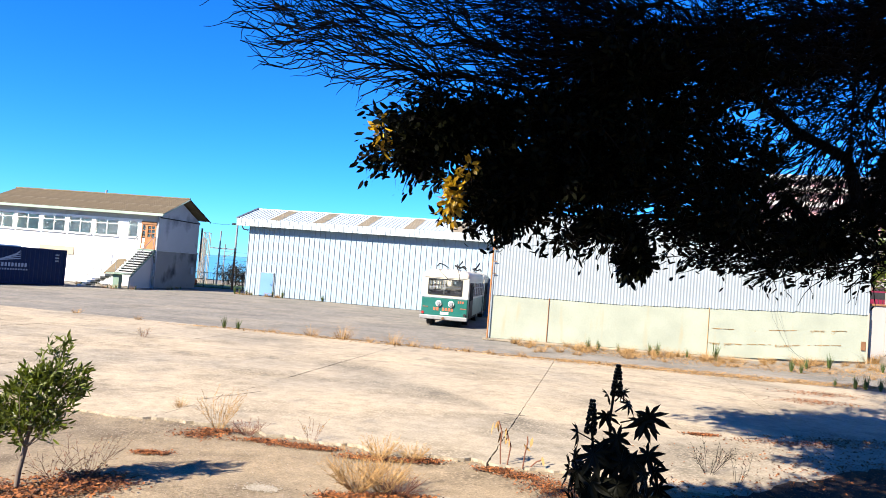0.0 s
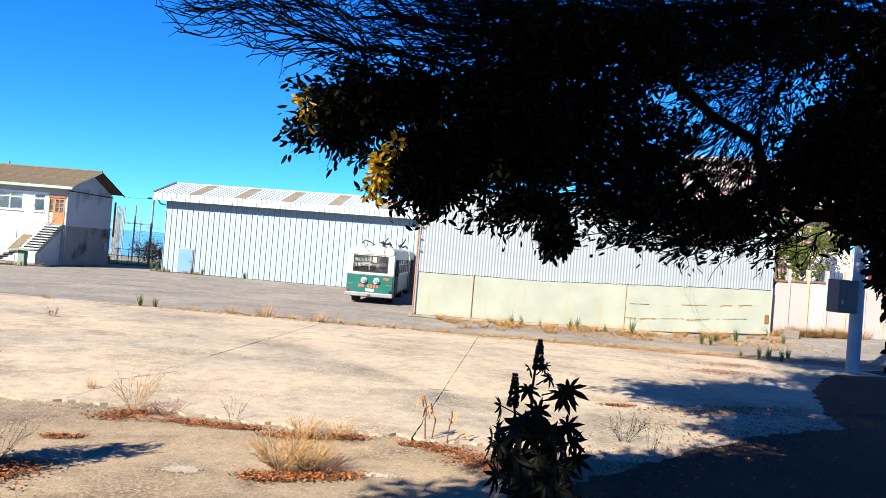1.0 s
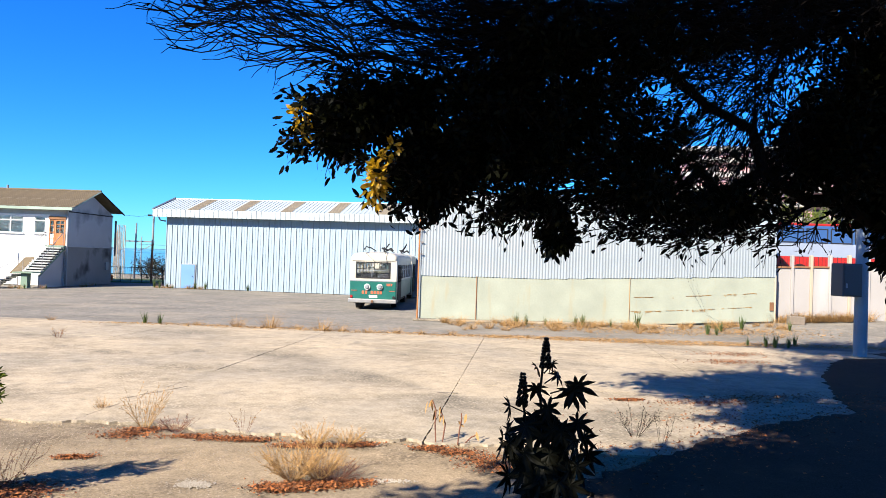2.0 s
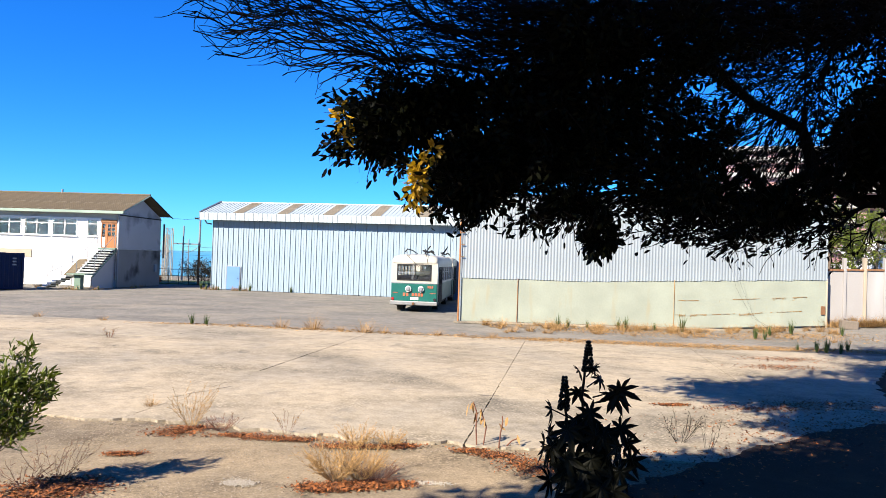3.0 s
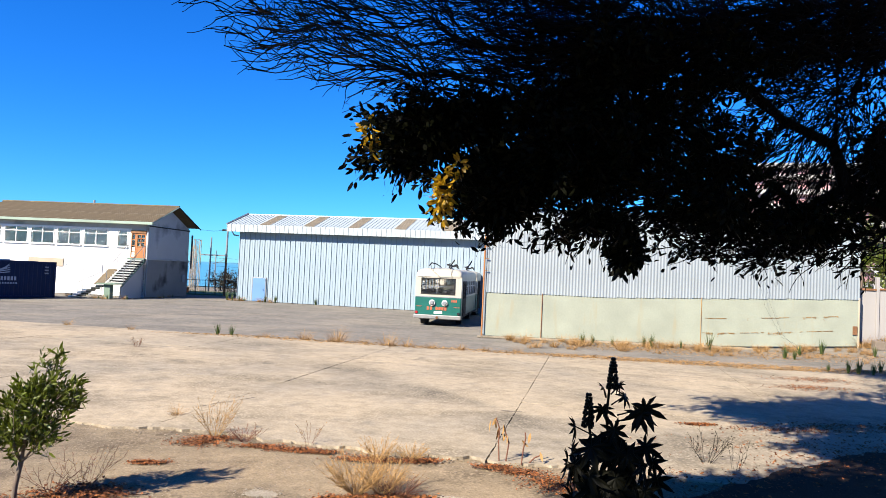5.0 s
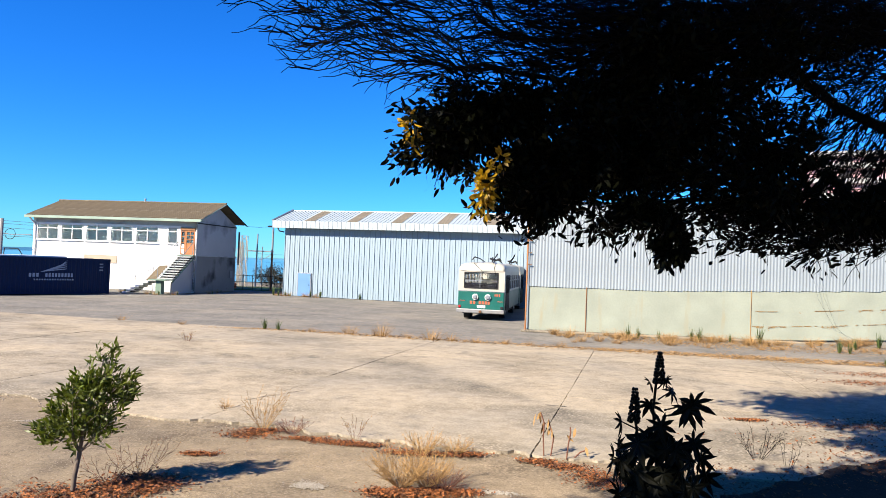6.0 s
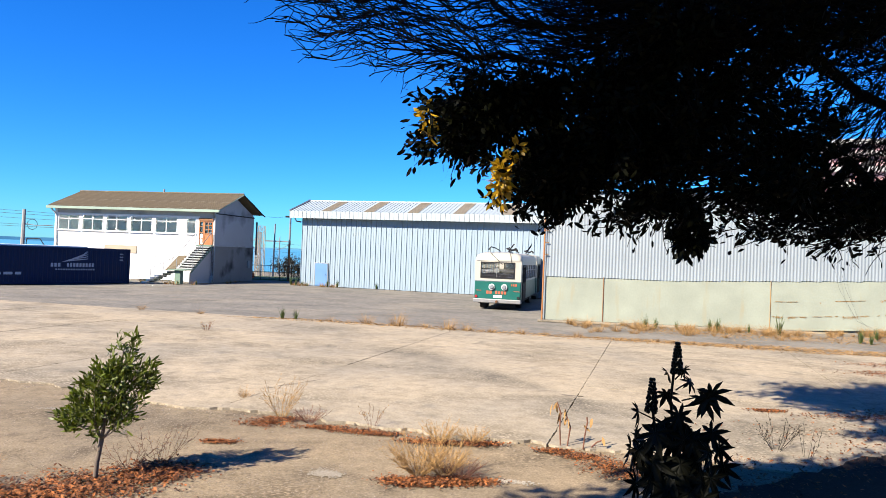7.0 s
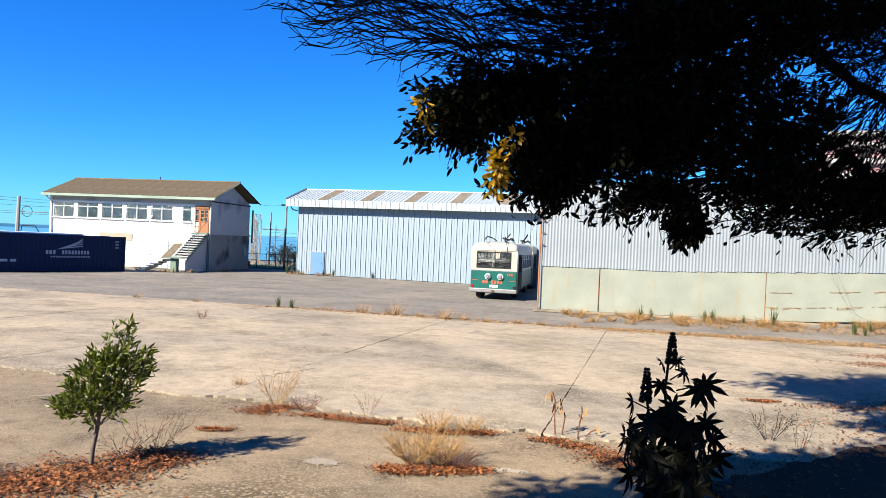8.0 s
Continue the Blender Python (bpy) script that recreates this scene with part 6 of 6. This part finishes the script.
# Lobes of the canopy over the forecourt, out of which the shade on the paving falls.
LOBES = [((1.85, 7.4), (1.0, 1.4), 7.5), ((3.85, 9.2), (1.25, 0.6), 7.6), ((6.5, 8.4), (2.4, 1.9), 7.8), ((9.6, 10.6), (2.6, 2.0), 8.0), ((9.2, 15.0), (2.0, 1.7), 8.0), ((9.6, 12.2), (2.1, 1.4), 8.1), ((5.3, 9.3), (1.2, 0.8), 7.7),
         ((11.6, 15.6), (2.4, 2.2), 8.6), ((14.5, 13.5), (3.4, 3.2), 8.8), ((16.5, 17.6), (3.4, 2.6), 9.4), ((20.5, 18.5), (4.0, 3.6), 10.0), ((19.5, 22.5), (3.4, 2.6), 10.6),
         ((4.0, 2.8), (2.4, 1.6), 7.4), ((8.0, 4.5), (3.4, 3.0), 7.6), ((14.0, 8.0), (3.6, 3.4), 8.2)]
CANOPY = [(Vector((x, y, 0)) + SUN_FROM * (h / SUN_FROM.z), (rx, ry, 0.5), int(2300 * rx * ry)) for (x, y), (rx, ry), h in LOBES]
tree("overhead_tree", [(-7.6, -3.0, -0.05), (-7.5, -2.6, 1.8), (-7.0, -1.8, 3.6), (-6.4, -1.2, 5.6), (-6.4, -1.6, 7.0)], [(c, r) for c, r, n in CANOPY], 420, 300, 3000, 7,
     "dark tree spreading over the forecourt", leaf=(0.13, 0.06), spray_len=0.45, clusters=[(c, r, n, M_CROWN, "dense leaf clump darkened for shade", 0.2) for c, r, n in CANOPY])
for k, (u, v, r, h) in enumerate(((5.2, 11.5, 1.2, 3.4), (6.9, 11.8, 1.5, 1.6), (8.6, 12.6, 1.3, 2.6), (3.6, 12.5, 1.4, 2.8), (15.5, 11.0, 1.6, 3.0), (20.0, 11.0, 2.0, 3.0))):
    q = WALL @ Vector((u, v, ROAD_Z + 0.08))
    tree("roadside_tree", [(q.x, q.y, q.z), (q.x + 0.1, q.y, q.z + h * 0.4), (q.x + 0.05, q.y + 0.1, q.z + h * 0.7)], [((q.x, q.y, q.z + h), (r, r * 0.8, h * 0.55))], 60, 160, 3200, 40 + k,
         "sunlit yellow-green roadside tree behind the wall", leaf=(0.16, 0.08), trunk_r=0.12, mats=(M_SAPBARK, M_BACKTREE))
for k, (x, y, r) in enumerate(((-15.0, 70.5, 1.0), (-13.5, 69.5, 1.2), (-16.5, 74.0, 0.9), (-12.3, 71.0, 1.2))):
    tree("scrub_bush", [(x, y, 0), (x, y, 0.3), (x, y, 0.6)], [((x, y, 0.8), (r, 0.8, 0.55))], 40, 120, 1200, 60 + k, "dark brown scrubby bush beyond the fence", leaf=(0.14, 0.06), trunk_r=0.05, mats=(M_BARK, M_SCRUB))
sapling()
castor_plant()
dry_bush(-0.2, 8.98, (0.9, 0.5, 1.1), 1, "sprawling straw-coloured dry bush with thin stems", leafy=260)
dry_bush(0.12, 9.0, (0.9, 0.46, 0.9), 2, "low straw-coloured dry bush with thin stems", leafy=120)
dry_bush(0.32, 8.9, (1.1, 0.3, 0.5), 13, "low grey-brown dry bush", M_DEADWOOD, leafy=60)
dry_bush(-3.5, 9.0, (0.8, 0.48, 0.16), 3, "sparse leafless twiggy bush", M_DEADWOOD, leafy=40)
dry_bush(-3.8, 8.85, (0.8, 0.4, 0.14), 4, "sparse leafless twiggy bush", M_DEADWOOD, leafy=30)
dry_bush(-2.58, 11.8, (0.45, 0.55, 0.36), 5, "upright straw-coloured dry bush", leafy=90)
dry_bush(-2.05, 11.5, (1.0, 0.28, 0.4), 6, "low grey dry bush", M_DEADWOOD)
dry_bush(-1.03, 11.3, (0.4, 0.36, 0.08), 7, "thin dark weed with tiny heads", M_DEADWOOD, leafy=60)
dry_bush(5.2, 10.8, (0.6, 0.46, 0.16), 8, "thin dark weed with branching stems", M_DARKWEED, leafy=160)
dry_bush(5.45, 10.4, (0.3, 0.5, 0.05), 9, "single thin dry weed", M_DARKWEED, leafy=20)
dry_bush(-5.3, 7.9, (1.0, 0.4, 0.5), 11, "low straw-coloured dry bush with thin stems")
dry_bush(0.05, 10.55, (0.7, 0.34, 0.6), 12, "low straw-coloured dry bush with thin stems")
dry_bush(0.55, 10.65, (1.0, 0.26, 0.5), 14, "low straw-coloured dry bush with thin stems")
dry_bush(-7.7, 23.3, (0.35, 0.3, 0.2), 15, "small dark reddish weed standing in a slab joint", M_DEADWOOD, leafy=80)
dead_stalk(1.87, 10.6, [(0, 0, 0), (-0.02, 0, 0.3), (-0.01, 0, 0.5), (-0.07, 0, 0.66)], 1, 5)
dead_stalk(1.97, 10.6, [(0, 0, 0), (0.04, 0, 0.3), (-0.01, 0, 0.42), (-0.05, 0, 0.56)], 2, 4)
dead_stalk(2.19, 10.5, [(0, 0, 0), (0.02, 0, 0.22), (0.05, 0, 0.4), (0.04, 0, 0.48)], 3, 2)
dead_stalk(2.3, 10.55, [(0, 0, 0), (0.1, 0, 0.1), (0.2, 0, 0.14)], 4, 2)
strewn("leaf_litter", [(-3.9, 8.2, 0.42, 0.26), (-4.5, 7.7, 0.5, 0.24), (-4.9, 7.4, 0.6, 0.25), (-3.4, 8.75, 0.26, 0.2)], 7500, 0.05, M_LITTER, 1, "reddish brown dead leaves round the sapling", 0.03)
strewn("leaf_litter", [(0.0, 8.72, 0.28, 0.1), (0.35, 8.8, 0.22, 0.08), (-0.35, 8.68, 0.16, 0.08)], 3400, 0.045, M_LITTER, 2, "reddish brown dead leaves under the dry bush", 0.03)
strewn("leaf_litter", [(-2.75, 11.35, 0.22, 0.13), (-2.55, 11.65, 0.18, 0.06), (-1.75, 11.2, 0.22, 0.07), (-1.3, 11.05, 0.22, 0.06), (-0.85, 10.95, 0.18, 0.06), (-0.2, 10.6, 0.2, 0.08), (0.3, 10.55, 0.26, 0.07), (0.7, 10.6, 0.16, 0.06),
                       (-3.11, 10.17, 0.12, 0.05), (1.75, 10.35, 0.14, 0.06), (2.1, 10.1, 0.16, 0.09), (2.4, 9.7, 0.2, 0.18), (2.6, 9.35, 0.25, 0.15), (4.4, 10.2, 0.4, 0.12)], 9500, 0.04, M_LITTER, 3, "rusty dead leaves along the broken edge", 0.02)
strewn("leaf_litter", [(8.3, 13.4, 0.9, 0.16, 0.03), (9.6, 13.9, 1.0, 0.2, 0.03), (12.2, 19.2, 0.7, 0.25, 0.03), (13.5, 21.0, 0.7, 0.3, 0.03), (6.4, 13.7, 0.15, 0.05, 0.03), (8.0, 12.0, 1.4, 0.6, 0.02)], 4000, 0.05, M_LITTER, 4, "rusty dead leaves and needles under the tree", 0.02)
strewn("leaf_litter", [(3.5 + 0.9 * k, 8.6 + 0.52 * k, 0.5, 0.35, 0.03) for k in range(11)] + [(7.0, 9.5, 1.5, 1.0, 0.03), (10.0, 11.0, 2.0, 1.0, 0.03)], 2600, 0.05, M_LITTER, 6, "brown dead leaves on the shaded soil", 0.03)
strewn("straw_litter", [(-6 + 2.2 * k, 28.1 - 0.53 * k, 1.2, 0.1, 0.0) for k in range(10)] + [(9 + 1.6 * k, 29.6 - 0.35 * k, 1.0, 0.9, 0.0) for k in range(8)] + [(7 + 2.0 * k, 25.4 - 0.35 * k, 1.0, 0.2, 0.0) for k in range(8)], 15000, 0.13, M_STRAW, 5,
       "dry straw and grass litter along the paving joint", 0.06, 0.12)
pebbles("pebbles", [(-3.5, 10.8, 1.4, 0.8), (-1.5, 10.3, 1.2, 0.6), (-5.5, 11.8, 1.5, 0.7), (-1.2, 13.0, 2.0, 0.8), (0.5, 11.8, 1.4, 0.6), (-5.0, 9.0, 1.5, 0.9), (-2.0, 8.3, 1.2, 0.6)], 24000, 0.0065, M_PEBBLE, 1, "scattered pale gravel stones")
EDGE = [YARD @ Vector((u, -4.0 + 0.45 * noise.noise((u * 0.35, 2.7, 0)), 0)) for u in (-18 + 0.5 * k for k in range(52))]
pebbles("rubble", [(p.x, p.y - 0.12, 0.5, 0.2) for p in EDGE[::2]], 3000, 0.012, M_PEBBLE, 2, "broken concrete rubble along the slab edge")
pebbles("rubble", [(p.x, p.y - 0.1, 0.4, 0.14) for p in EDGE[::3]], 40, 0.03, M_PEBBLE, 3, "larger lumps of broken concrete along the slab edge")
crack([(-3.5, 13.95), (-2.9, 14.7), (-2.47, 15.28)], 1, 0.03)
crack([(-6.5, 13.6), (-4.07, 15.1), (-3.3, 16.9), (-2.54, 18.76)], 2, 0.008)
crack([(2.55, 14.55), (2.95, 14.45), (3.15, 14.42)], 3, 0.08)
crack([(7.6, 21.2), (10.4, 20.4), (12.4, 19.2), (13.5, 17.5)], 4, 0.02)
cable = thing("hanging_cable", Matrix.Translation((16.9, 31.0, 0)), "thin slack cable hanging from the corrugated wall", "cable")
part("strand", path_rod([(0, 0, 4.1), (0.2, -0.6, 2.0), (0.5, -1.5, 0.7), (1.2, -2.6, 0.2), (2.2, -3.6, 0.12)], 0.004, 4), M_DARK, cable)
part("strand", path_rod([(0.25, 0, 4.1), (0.45, -0.6, 2.1), (0.6, -1.4, 0.8), (0.9, -2.2, 0.2)], 0.004, 4), M_DARK, cable)
pebbles("mortar_crumbs", [(-1.4, 8.97, 0.09, 0.06), (-1.28, 8.88, 0.07, 0.05), (-1.45, 8.9, 0.05, 0.04)], 900, 0.011, M_MORTAR, 5, "pale crumbs of old mortar on the ground")
pebbles("mortar_crumbs", [(1.05, 8.85, 0.12, 0.04), (0.9, 8.9, 0.08, 0.03)], 420, 0.01, M_MORTAR, 6, "pale crumbs of old mortar on the ground")
pebbles("mortar_crumbs", [(-6.3, 11.8, 0.14, 0.03)], 260, 0.011, M_MORTAR, 7, "pale crumbs of old mortar on the ground")
stone = part("rubble_block", box(-0.36, 0.36, -0.22, 0.22, -0.05, 0.36, 0.05), M_EARTH, None)
stone.matrix_basis = pose(22.35, 29.95, lift(22.35, 29.95), 0, 3, -14)
tagged(stone, "weathered brown block of concrete by the white wall", "block")
weeds()
slabs()


def motions():
    def lane(v, rows):
        return [(t, WALL @ pose(u, v, ROAD_Z)) for t, u in rows]
    walk(moving_bus, lane(3.5, [(0.0, -8.4), (1.2, -0.5), (2.3, 12.7), (2.5, 15.2), (4.0, 31.0), (8.0, 68.0)]))
    walk(blue_car, lane(6.5, [(0.0, 0.3), (1.0, 3.1), (1.2, 4.3), (2.3, 12.5), (4.0, 27.0), (8.0, 58.0)]))
    walk(wine_car, lane(6.5, [(0.0, 6.2), (0.6, 9.9), (1.2, 14.0), (2.3, 22.0), (4.0, 35.0), (8.0, 64.0)]))


motions()
